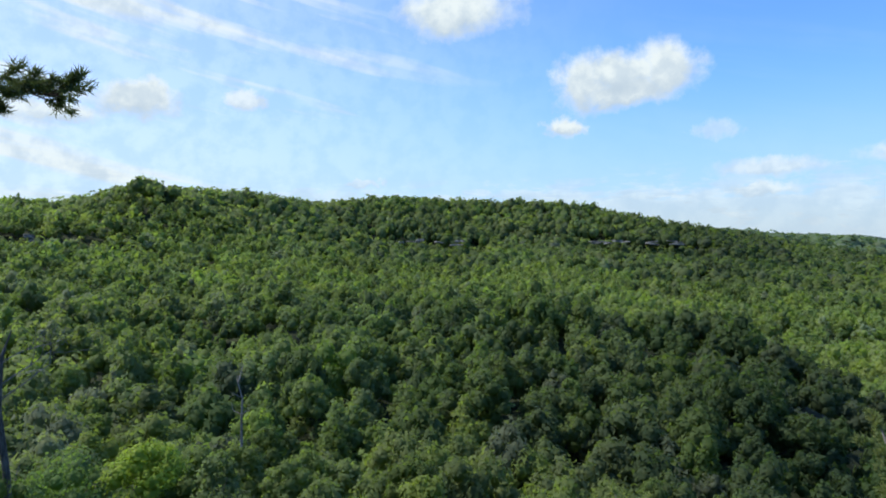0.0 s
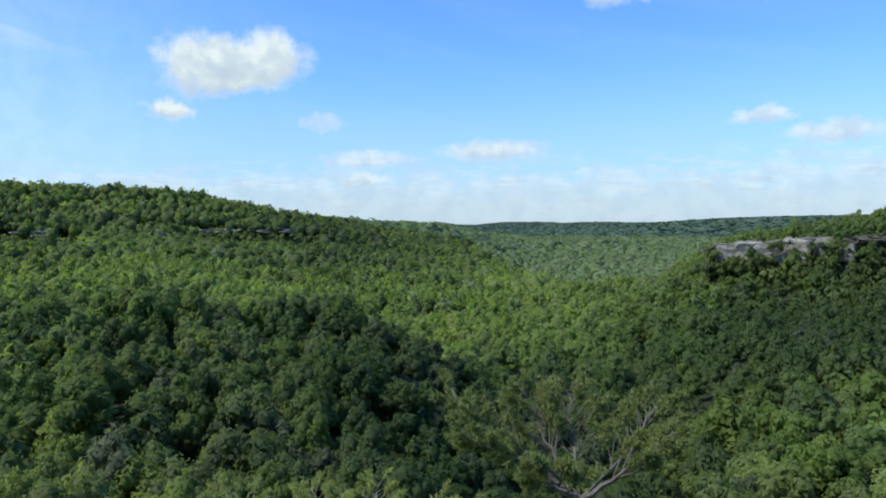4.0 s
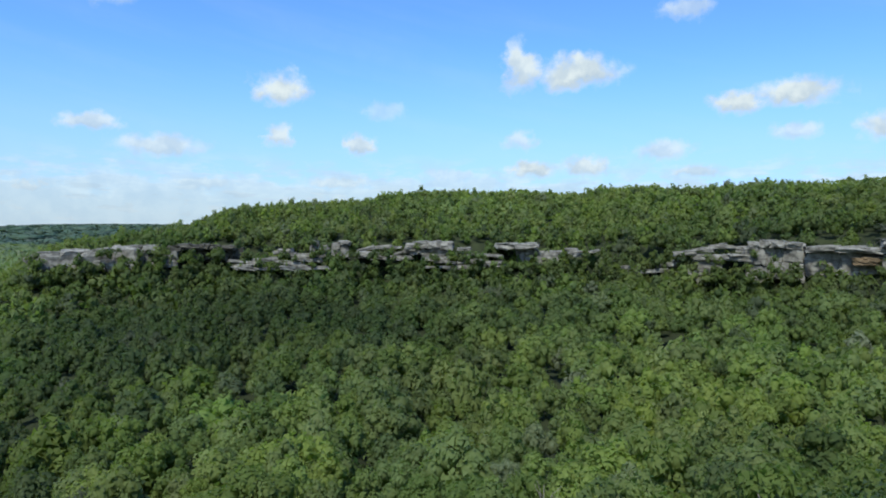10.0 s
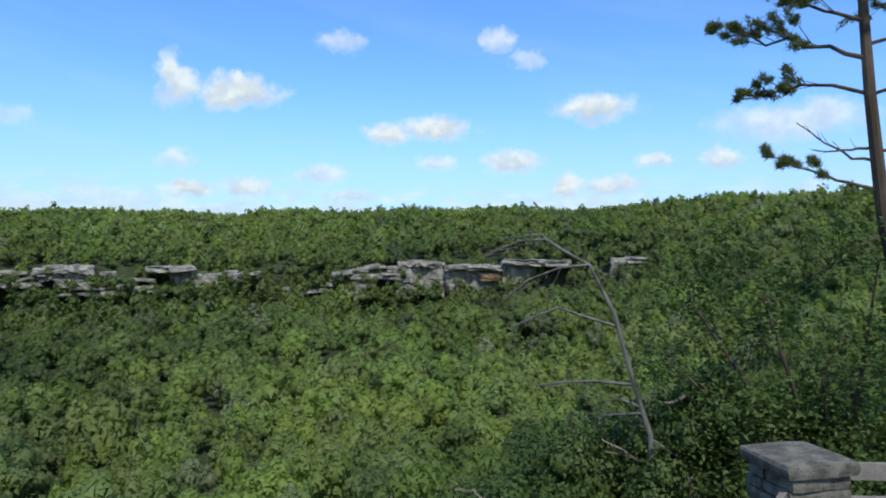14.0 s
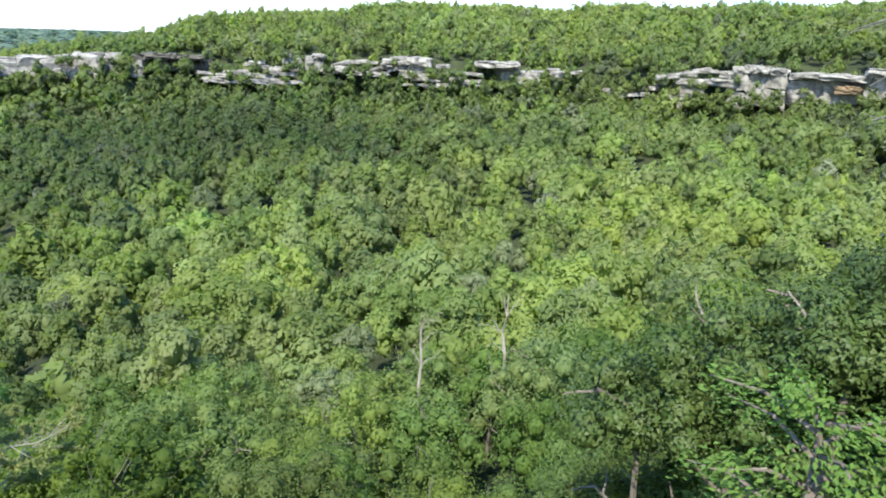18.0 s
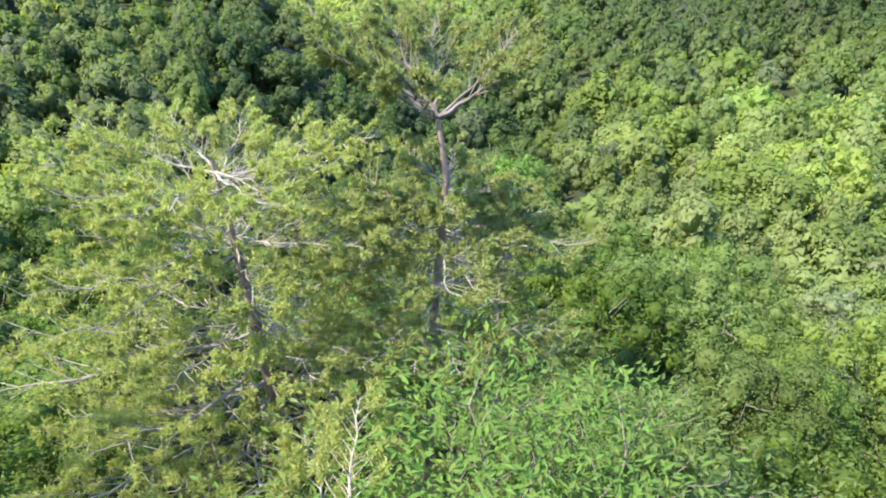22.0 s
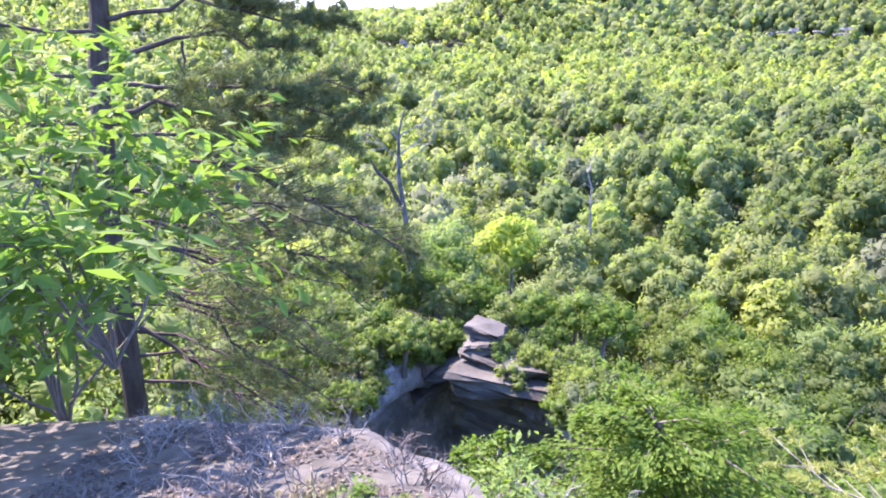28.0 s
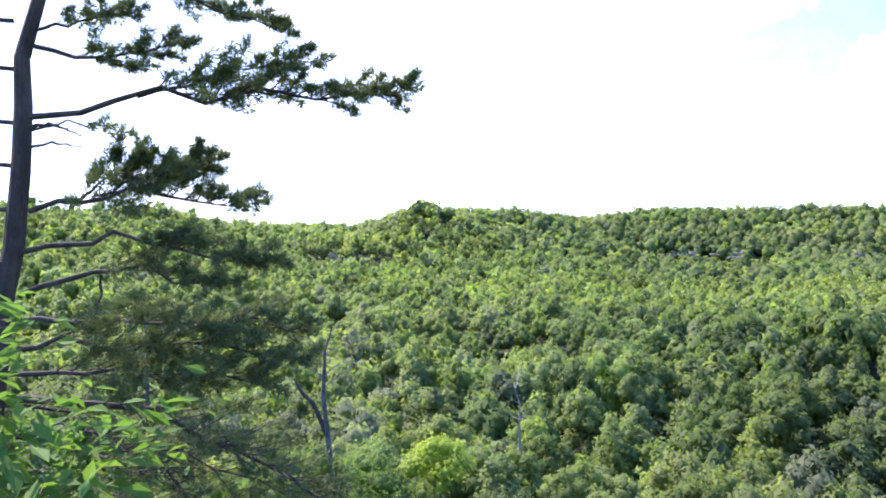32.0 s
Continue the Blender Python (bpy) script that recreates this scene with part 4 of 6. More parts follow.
def stone_mesh(at, size, seed, turn, tilt=0.0, rough=0.1, worn=0.12):
    """A squared block of rock with worn edges and uneven faces."""
    b = bmesh.new()
    bmesh.ops.create_cube(b, size=1)
    bmesh.ops.subdivide_edges(b, edges=b.edges, cuts=3, use_grid_fill=True)
    off = Vector((seed * 3.7, seed * 1.3, seed * 2.1))
    spin = Matrix.Rotation(radians(turn), 3, "Z") @ Matrix.Rotation(tilt, 3, "Y")
    out = []
    for v in b.verts:
        q = v.co.lerp(v.co.normalized() * 0.62, worn) + noise.noise_vector(v.co * 1.9 + off) * rough + noise.noise_vector(v.co * 5.3 + off) * rough * 0.35
        out.append(spin @ Vector((q.x * size[0], q.y * size[1], q.z * size[2])) + Vector(at))
    m = Mesh()
    m.add(out, [[v.index for v in f.verts] for f in b.faces])
    b.free()
    return m


def cliff_thing(az0, az1, r, low, label):
    return thing("rock_outcrop", label, "cliff", "outcrops of the far rim", at=polar((az0 + az1) / 2, r, low))


def cliff_wall(az0, az1, r0, r1, top_el, low_el, seed, label, cave=0.0, lip=0.28, step=0.0, mat=CLIFF, wide=(6.0, 20.0), courses=2, worn=0.2, rough=0.16, ragged=0.9):
    """A cliff of the far rim: courses of tall jointed blocks under a jutting cap, a cave's depth behind it."""
    g = np.random.default_rng(seed)
    r = (r0 + r1) / 2
    top, low = 1.6 + r * math.tan(radians(top_el)), 1.6 + r * math.tan(radians(low_el)) - 2.0
    ob = cliff_thing(az0, az1, r, low, label)
    length = r * radians(az1 - az0)
    cap = low + (top - low) * (1 - lip)
    levels = [low + (cap - low) * (k / courses) ** 0.9 for k in range(courses + 1)] + [top]
    for c in range(courses + 1):
        is_cap = c == courses
        x = g.uniform(-1.5, 0.5)
        while x < length - 1.0:
            w = g.uniform(*wide) * (0.8 if is_cap else 1.0)
            mid = (x + w / 2) / length
            x += w * g.uniform(0.72, 0.98)
            if mid > 1.02:
                break
            end = min(1.0, 5.0 * min(mid, 1 - mid) + 0.15)
            if g.uniform() < 0.1 or is_cap and end < 0.5 * g.uniform():
                continue
            arch = cave * math.sin(math.pi * min(1, max(0, mid))) ** 0.7
            back = r0 + (r1 - r0) * mid + (0.0 if is_cap else arch) + step * c + g.normal() * 0.5
            h = levels[c + 1] - levels[c]
            rise = g.normal() * 0.10 * h * ragged - (1 - end) * 0.35 * h * (c > 0)
            deep = 7.0 + (arch if is_cap else 0.0)
            az = az0 + (az1 - az0) * mid
            part("slab" if is_cap else "block", stone_mesh(polar(az, back + deep / 2, (levels[c] + levels[c + 1]) / 2 + rise), (w, deep, h * g.uniform(1.02, 1.16)), seed * 40 + c * 9 + x, -az + g.normal() * 5, g.normal() * 0.035, rough, worn), mat, ob)
    return ob


def boulder_row(az0, az1, r0, top_el, low_el, seed, label, count, mat=CLIFF, worn=0.42, tilt=0.12):
    """Great rounded boulders side by side on the rim."""
    g = np.random.default_rng(seed)
    top, low = 1.6 + r0 * math.tan(radians(top_el)), 1.6 + r0 * math.tan(radians(low_el)) - 1.5
    ob = cliff_thing(az0, az1, r0, low, label)
    length = r0 * radians(az1 - az0)
    for k in range(count):
        az = az0 + (az1 - az0) * (k + 0.5 + g.uniform(-0.15, 0.15)) / count
        w, h = length / count * g.uniform(1.25, 1.6), (top - low) * (0.62 + 0.38 * (k + 1) / count) * g.uniform(0.9, 1.05)
        part("boulder", stone_mesh(polar(az, r0 + 2 + g.normal() * 1.2, low + h * 0.45), (w, 7.5, h), seed * 31 + k, -az + g.normal() * 14, g.normal() * tilt, 0.2, worn), mat, ob)
        part("boulder", stone_mesh(polar(az - 0.35, r0 - 1.5, low + h * 0.2), (w * 0.7, 3.5, h * 0.45), seed * 57 + k, -az, g.normal() * 0.2, 0.2, worn * 0.8), mat, ob)
        if k % 2 == 0:
            part("slab", stone_mesh(polar(az + 0.2, r0 + 2, low + h * 0.98), (w * 0.6, 4.0, h * 0.22), seed * 77 + k, -az, g.normal() * 0.12, 0.16, 0.3), mat, ob)
    return ob


def slab_slope(az0, az1, r0, top_el, low_el, seed, label, count, mat=CLIFF):
    """Tumbled flat slabs that lie down the slope one below another."""
    g = np.random.default_rng(seed)
    top, low = 1.6 + r0 * math.tan(radians(top_el)), 1.6 + r0 * math.tan(radians(low_el))
    ob = cliff_thing(az0, az1, r0, low - 1, label)
    length = r0 * radians(az1 - az0)
    for k in range(count):
        u, v = g.uniform(0, 1), g.uniform(0, 1)
        az = az0 + (az1 - az0) * u
        w = length * g.uniform(0.18, 0.42)
        part("slab", stone_mesh(polar(az, r0 + 6 * v, low + (top - low) * v * (0.7 + 0.3 * math.sin(3.1 * u))), (w, 5.5, g.uniform(0.9, 2.0)), seed * 31 + k, -az + g.normal() * 12, g.normal() * 0.11, 0.12, 0.15), mat, ob)
    return ob


BROKEN = "weathered grey sandstone outcrop on the wooded rim"
boulder_row(1.6, 4.8, 350, -1.35, -2.5, 11, "rounded grey sandstone boulders on the rim", 2)
boulder_row(4.8, 7.9, 347, -1.0, -2.75, 12, "two great rounded sandstone boulders on the rim", 2, worn=0.35)
cliff_wall(7.7, 10.8, 348, 347, -1.15, -2.5, 13, BROKEN, lip=0.3, cave=1.5, courses=1, wide=(6, 11), ragged=0.6)
# shade under this overhang is put into a darker stone than the cliff's
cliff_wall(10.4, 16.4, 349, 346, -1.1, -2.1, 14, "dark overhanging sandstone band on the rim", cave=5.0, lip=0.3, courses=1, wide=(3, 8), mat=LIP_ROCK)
slab_slope(16.0, 22.0, 335, -1.55, -3.4, 15, "sloping slabs of pale grey sandstone below the rim", 22)
cliff_wall(21.4, 24.6, 345, 345, -0.75, -1.7, 16, BROKEN, cave=2.0, courses=1, wide=(4, 8))
slab_slope(24.4, 29.6, 342, -0.9, -2.3, 17, BROKEN, 13)
cliff_wall(29.4, 32.8, 340, 340, -0.8, -2.2, 18, "stepped ledges of pale grey sandstone on the rim", cave=2.0, courses=2, lip=0.34, wide=(5, 11))
slab_slope(31.4, 36.6, 336, -1.2, -3.2, 30, "tumbled slabs of pale grey sandstone on the rim", 15)
cliff_wall(36.0, 41.8, 339, 337, -0.95, -2.3, 19, "arched sandstone overhang with a shaded hollow", cave=5.5, courses=1, lip=0.3)
slab_slope(42.6, 45.6, 337, -1.3, -1.9, 20, BROKEN, 6)
slab_slope(46.6, 50.2, 326, -2.3, -3.2, 21, "low slabs of pale grey sandstone below the rim", 6)
cliff_wall(52.6, 57.4, 322, 320, -1.7, -3.4, 22, "long pale grey sandstone cliff on the rim", cave=1.0, courses=1, lip=0.2, wide=(9, 20), worn=0.1, rough=0.1, ragged=0.8)
slab_slope(49.6, 53.4, 323, -2.2, -3.3, 34, "low slabs of pale grey sandstone below the rim", 7)
slab_slope(51.5, 56.6, 322, -1.0, -1.75, 32, BROKEN, 9)
cliff_wall(56.2, 60.2, 320, 320, -0.6, -3.3, 23, "square dark-topped sandstone block on the rim", cave=3.0, courses=2, lip=0.16, wide=(6, 10), worn=0.14)
cliff_wall(60.4, 65.6, 317, 312, -0.95, -2.7, 24, "dark overhanging sandstone cliff with an ochre face", cave=6.0, courses=1, lip=0.2, wide=(8, 20))
cliff_wall(65.0, 71.0, 312, 307, -0.55, -2.5, 33, "dark overhanging sandstone cliff with an arched lip", cave=7.0, courses=1, lip=0.2, wide=(8, 20))
cliff_wall(74.0, 80.0, 300, 296, -0.3, -1.6, 25, BROKEN, cave=1.0, courses=1)
WEST = "small grey sandstone outcrop below the wooded ridge"
slab_slope(-83.4, -81.0, 418, 0.75, 0.1, 26, WEST, 6)
slab_slope(-55.0, -53.0, 560, 0.4, 0.0, 27, WEST, 6)
slab_slope(-52.0, -49.8, 563, 0.25, -0.2, 28, WEST, 6)
slab_slope(-39.0, -36.6, 582, 0.15, -0.2, 29, WEST, 6)
slab_slope(-34.6, -32.2, 592, 0.1, -0.2, 31, WEST, 6)



# the shaded alcove below the overlook's shoulder: an inner corner under a jutting lip
wall_az = np.linspace(-99.0, -67.5, 150)
lip_el = np.interp(wall_az, [-99, -94, -85, -81, -76, -70, -67.5], [-27.5, -28.2, -26.0, -28.0, -27.4, -28.2, -27.0])
face_r = np.interp(wall_az, [-99, -94, -88, -81.2, -80.6, -75, -70, -67.5], [31, 33.5, 36.5, 40.5, 40.4, 37.5, 34.5, 33.8])
LEVELS = 44


def alcove(low, high):
    """One wall of the alcove, between two azimuths: beds in low relief and an overhanging lip."""
    m = Mesh()
    cols_ = [i for i in range(len(wall_az)) if low <= wall_az[i] <= high]
    verts = []
    for i in cols_:
        az = wall_az[i]
        top = 1.6 + 37 * math.tan(radians(lip_el[i])) + 0.5 * noise.noise(Vector((az * 0.5, 3, 0)))
        bedded_wall = 1.0 if az > -81 else 0.25
        for j in range(LEVELS):
            v = j / (LEVELS - 1)
            z = -33 + (top + 33) * v
            bed = z * 0.9 + az * 0.03 * (1 if az > -81 else -2)
            shelf = noise.noise(Vector((0, 0, math.floor(bed * 3.4) * 1.7))) * 0.8 + noise.noise(Vector((az * 0.22, 0, math.floor(bed * 1.2) * 2.3))) * 0.5
            r = face_r[i] + bedded_wall * shelf + 0.8 * noise.noise(Vector((az * 0.16, 0, z * 0.17))) + 0.22 * noise.noise(Vector((az * 0.9, 5, z * 0.9)))
            over = min(1, max(0, (z - (top - 2.6)) / 0.9))
            r -= 1.7 * over * over * (3 - 2 * over)
            r += 1.6 * (1 - v)
            verts.append(polar(az, r, z))
        for back, rise in ((1.2, 0.15), (4.0, 0.1), (6.0, -1.6)):
            verts.append(polar(az, face_r[i] - 1.7 + back, top + rise + 0.3 * noise.noise(Vector((az, back, 1)))))
    w = LEVELS + 3
    m.add(verts, [(k * w + j, (k + 1) * w + j, (k + 1) * w + j + 1, k * w + j + 1) for k in range(len(cols_) - 1) for j in range(w - 1)])
    return m


tagged(part("rock_wall", alcove(-99.1, -80.85), ALCOVE), "mottled blue-grey sandstone wall of a shaded alcove", "cliff", "alcove rocks")
tagged(part("rock_wall", alcove(-81.1, -67.4), GROTTO), "dark bedded sandstone wall under a jutting lip", "cliff", "alcove rocks")


def rock(name, at, size, seed, mat, label, group="", turn=0.0, boxy=0.45, beds=3.0, depth=0.1, category="rock", detail=4, smooth=True):
    """A weathered block: squared off, layered and uneven."""
    b = bmesh.new()
    bmesh.ops.create_icosphere(b, subdivisions=detail, radius=1)
    off = Vector((seed * 3.7, seed * 1.3, seed * 2.1))
    spin = Matrix.Rotation(radians(turn), 3, "Z")
    for v in b.verts:
        q = v.co.normalized()
        big = max(abs(q.x), abs(q.y), abs(q.z))
        p = q * (1 - boxy) + q / big * boxy * 0.85
        f = 1 + 0.26 * noise.noise(q * 1.4 + off) + 0.14 * noise.noise(q * 3.6 + off) + 0.05 * noise.noise(q * 11 + off)
        groove = abs(((p.z + 0.12 * noise.noise(q * 2 + off)) * beds) % 1.0 - 0.5) * 2
        f *= 1 - depth * max(0, 0.35 - groove) * 2.2
        f += 0.0 if smooth else 0.07 * round(2.5 * noise.noise(q * 4.5 + off))
        v.co = Vector((p.x * f * size[0], p.y * f * size[1], p.z * f * size[2]))
    bmesh.ops.rotate(b, verts=b.verts, matrix=spin, cent=(0, 0, 0))
    m = Mesh()
    m.add([v.co + Vector(at) for v in b.verts], [[v.index for v in f.verts] for f in b.faces])
    b.free()
    ob = part(name, m, mat, smooth=smooth)
    ob.data.transform(Matrix.Translation(-Vector(at)))
    ob.location = at
    return tagged(ob, label, category, group)


SLAB = "layered grey sandstone slab above the alcove"
for az, z, r, size, seed, tilt in (
        (-77.7, -15.1, 37.8, (2.2, 1.8, 0.55), 3, 0.22), (-78.3, -15.75, 37.2, (1.5, 2.0, 0.5), 4, -0.1), (-77.5, -16.45, 36.8, (2.9, 2.2, 0.62), 6, 0.26),
        (-74.6, -17.55, 35.4, (8.0, 3.0, 1.25), 7, 0.12), (-73.6, -16.75, 35.8, (3.4, 2.0, 0.5), 11, 0.16),
        (-70.0, -18.8, 34.0, (1.9, 1.6, 0.9), 10, 0.4), (-81.4, -17.9, 38.2, (2.6, 1.8, 0.5), 13, -0.34), (-83.0, -19.2, 38.4, (2.2, 1.6, 0.5), 14, -0.46)):
    spot = polar(az, r, z)
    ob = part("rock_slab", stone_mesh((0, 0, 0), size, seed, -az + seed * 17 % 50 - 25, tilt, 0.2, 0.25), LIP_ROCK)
    ob.location = spot
    tagged(ob, SLAB, "rock", "alcove rocks")
rock("ochre_rock", sight(64.0, -2.0, 315.5), (5.0, 2.0, 1.9), 31, OCHRE, "ochre-stained sandstone face under the rim", turn=-64, detail=4, boxy=0.5, depth=0.4, smooth=False)

# ---- the rock ledge of the overlook and its plants ----
EDGE = [Vector(p) for p in ((-9.0, -8.0), (-6.8, -5.0), (-6.2, -2.6), (-5.3, -1.19), (-4.9, -0.63), (-3.63, -0.06), (-3.02, 0.05), (-2.55, 0.27), (-2.09, 0.42), (-1.77, 0.53), (-1.2, 0.62), (0.2, 0.4), (1.2, 0.0), (2.2, -1.2), (4.2, -2.2), (7.0, -2.6))]


def ledge_height(x, y):
    """The flat rock's height: level behind its worn edge, falling steeply past it."""
    e = np.interp(x, [p.x for p in EDGE], [p.y for p in EDGE])
    past = y - e + 0.10 * noise.noise(Vector((x * 1.7, y * 1.7, 0))) + 0.04 * noise.noise(Vector((x * 6, y * 6, 2)))
    z = -0.9 + 0.07 * noise.noise(Vector((x * 0.9, y * 0.9, 4))) + 0.03 * noise.noise(Vector((x * 4, y * 4, 1)))
    z -= 0.8 * min(max(0, -x - 2.05), 0.5) + 0.26 * max(0, -x - 2.55)
    if past > -0.25:
        z -= 0.35 * (past + 0.25) ** 2 + (max(0, past) ** 1.15) * 3.6
    return z


m = Mesh()
xs, ys = np.linspace(-9, 5, 140), np.linspace(-4, 2.4, 80)
m.add([(x, y, ledge_height(x, y)) for y in ys for x in xs], [(j * 140 + i, j * 140 + i + 1, (j + 1) * 140 + i + 1, (j + 1) * 140 + i) for j in range(79) for i in range(139)])
bare = np.array([min(1.0, max(0.0, 0.5 + 3.2 * (y - float(np.interp(x, [p.x for p in EDGE], [p.y for p in EDGE])) + 0.16 + 0.34 * noise.noise(Vector((x * 2.3, y * 2.3, 9)))))) for y in ys for x in xs])
ledge = tagged(part("rock_ledge", m, LEDGE_ROCK, smooth=True), "flat sandstone ledge with leaf litter and a bare pale edge", "ledge", kind="structure")
ledge.data.attributes.new("bare", "FLOAT", "POINT").data.foreach_set("value", bare.astype(np.float32))
rock("boulder", (-1.8, 0.08, -1.045), (0.43, 0.49, 0.26), 5, PALE_ROCK, "smooth sunlit white sandstone boulder at the ledge's edge", turn=25, boxy=0.35, beds=1.2, depth=0.03)
rock("boulder", (-2.75, 0.0, -1.4), (0.42, 0.2, 0.15), 8, LITTER, "low pale sandstone rock at the ledge's edge", turn=-38, boxy=0.35, beds=1.5, depth=0.05)


def twig_shrub(at, size, seed, label="dry grey leafless shrub on the ledge", mat=BARK, stems=9, depth=2):
    g = np.random.default_rng(seed)
    ob = thing("dry_shrub", label, "shrub", "dry shrubs of the ledge", at=at)
    tips = []
    for k in range(stems):
        w = Mesh()
        a = g.uniform(0, 6.28)
        grow(w, Vector(at) + Vector((g.normal() * 0.04, g.normal() * 0.04, -0.03)), (math.cos(a), math.sin(a), g.uniform(0.5, 1.6)), size * g.uniform(0.5, 0.9), 0.008, depth, g, tips, 0.5, 3, 0.05, 4)
        part("stem", w, mat, ob)
    return ob


def sprig(at, size, seed, leaves, leaf, mat, label, name="sapling", stems=6, lean=(0, 0, 1), category="shrub", group="", wood=BARK, long=2.2, depth=2, droop=0.0, radius=0.01, spread=0.12):
    """A leafy sapling or bush: stems, with leaves round their ends."""
    g = np.random.default_rng(seed)
    ob = thing(name, label, category, group, at=at)
    tips, w = [], Mesh()
    for k in range(stems):
        a = g.uniform(0, 6.28)
        d = Vector((math.cos(a) * 0.7, math.sin(a) * 0.7, 0.4)) + Vector(lean)
        grow(w, Vector(at) + Vector((0, 0, -0.05)), d, size * g.uniform(0.45, 0.65), radius, depth, g, tips, 0.35, 3, 0.1, 5)
    part("stem", w, wood, ob)
    i = g.integers(len(tips), size=leaves)
    c = np.array([tips[k][0] for k in i]) + g.normal(size=(leaves, 3)) * size * spread
    d = np.array([tips[k][1] for k in i])
    n = g.normal(size=(leaves, 3)) * 0.5 + np.array([0, 0, 1.0])
    f = Mesh()
    f.cards(c, n, leaf * g.uniform(0.6, 1.25, leaves), g, long, d + np.array([0, 0, -droop]))
    part("leaves", f, mat, ob)
    return ob


for k, (x, y, s) in enumerate(((-3.5, -0.95, 0.42), (-4.2, -1.25, 0.5), (-3.7, -1.45, 0.44), (-4.6, -1.5, 0.55), (-4.9, -1.75, 0.55), (-2.6, -1.1, 0.3), (-3.2, -1.5, 0.4), (-5.3, -2.2, 0.6), (-4.7, -2.2, 0.6), (-3.9, -0.45, 0.34), (-4.6, -0.8, 0.4), (-5.0, -1.2, 0.45), (-3.4, -0.35, 0.28))):
    twig_shrub((x, y, ledge_height(x, y)), s * 0.75, 300 + k, mat=TWIG if k % 3 else BARK, stems=9)
twig_shrub((-2.62, 0.12, -1.3), 0.34, 330, "bare grey twigs at the ledge's edge", stems=7)
sprig((-2.66, 0.02, -1.3), 0.42, 201, 520, 0.024, YOUNG, "fresh green leafy sapling at the ledge's edge", stems=7, radius=0.006)
sprig((-2.5, -0.12, -1.22), 0.32, 202, 320, 0.022, YOUNG, "fresh green leafy sapling at the ledge's edge", stems=5, radius=0.005)
sprig((-2.38, -0.52, ledge_height(-2.38, -0.52)), 0.24, 203, 220, 0.02, LEAVES, "small dull green plant on the ledge", stems=8, radius=0.004)
sprig((-2.25, -0.75, ledge_height(-2.25, -0.75)), 0.24, 204, 220, 0.02, LEAVES, "small dull green plant on the ledge", stems=8, radius=0.004)
sprig((-2.7, -0.75, ledge_height(-2.7, -0.75)), 0.22, 205, 200, 0.018, LIVE_GRASS, "small yellowish plant on the ledge", stems=8, radius=0.004)


def grass(at, tall, seed, blades=130, mat=LIVE_GRASS, label="clump of long yellow-green grass on the ledge"):
    g = np.random.default_rng(seed)
    m = Mesh()
    for k in range(blades):
        a, lean = g.uniform(0, 6.28), g.uniform(0.15, 0.8)
        p = Vector(at) + Vector((g.normal() * 0.07, g.normal() * 0.07, -0.03))
        h = tall * g.uniform(0.5, 1.1)
        out, side = Vector((math.cos(a), math.sin(a), 0)), Vector((-math.sin(a), math.cos(a), 0)) * 0.006
        pts = [p, p + out * h * lean * 0.3 + Vector((0, 0, h * 0.55)), p + out * h * lean + Vector((0, 0, h * (0.9 - 0.4 * lean)))]
        m.add([pts[0] - side, pts[0] + side, pts[1] + side, pts[1] - side, pts[2]], [(0, 1, 2, 3)])
        m.add([pts[1] - side, pts[1] + side, pts[2]], [(0, 1, 2)])
    ob = part("grass_clump", m, mat)
    tagged(ob, label, "grass", kind="stuff")


for k, (x, y, s) in enumerate(((-2.36, -0.98, 0.42), (-2.55, -0.9, 0.36), (-2.2, -1.05, 0.4), (-2.75, -1.05, 0.34), (-2.45, -1.2, 0.4))):
    grass((x, y, ledge_height(x, y)), s, 220 + k, 70)
    twig_shrub((x, y - 0.03, ledge_height(x, y)), s * 0.9, 280 + k, "stiff yellow-green shoots on the ledge", LIVE_GRASS, 5, 1)
for k, (x, y, s) in enumerate(((-2.6, -0.5, 0.18), (-2.3, -0.35, 0.14), (-2.9, -0.85, 0.2), (-3.2, -1.15, 0.22), (-2.85, -0.35, 0.15), (-3.45, -1.0, 0.2))):
    grass((x, y, ledge_height(x, y)), s, 240 + k, 90, DRY, "clump of dry straw-coloured grass on the ledge")
for k, (x, y, s) in enumerate(((-2.25, -0.62, 0.2), (-2.02, -0.72, 0.22), (-2.5, -0.66, 0.18), (-2.78, -0.62, 0.2), (-3.05, -0.5, 0.16), (-3.3, -0.72, 0.2), (-2.66, -0.3, 0.13), (-2.1, -0.95, 0.24))):
    sprig((x, y, ledge_height(x, y) - 0.02), s, 310 + k, 170, 0.024, SHRUB if k % 2 else LIVE_GRASS, "low grey-green plant among the leaf litter", name="low_plant", stems=7, category="plant", group="low plants of the ledge", depth=1, radius=0.003)
for k, (x, y, s, mat) in enumerate(((-2.2, 0.22, 0.3, TWIG), (-2.0, -0.42, 0.3, BARK), (-2.95, -0.2, 0.2, TWIG), (-3.4, -0.45, 0.28, TWIG))):
    twig_shrub((x, y, ledge_height(x, y) - 0.02), s, 330 + k, mat=mat, stems=5)

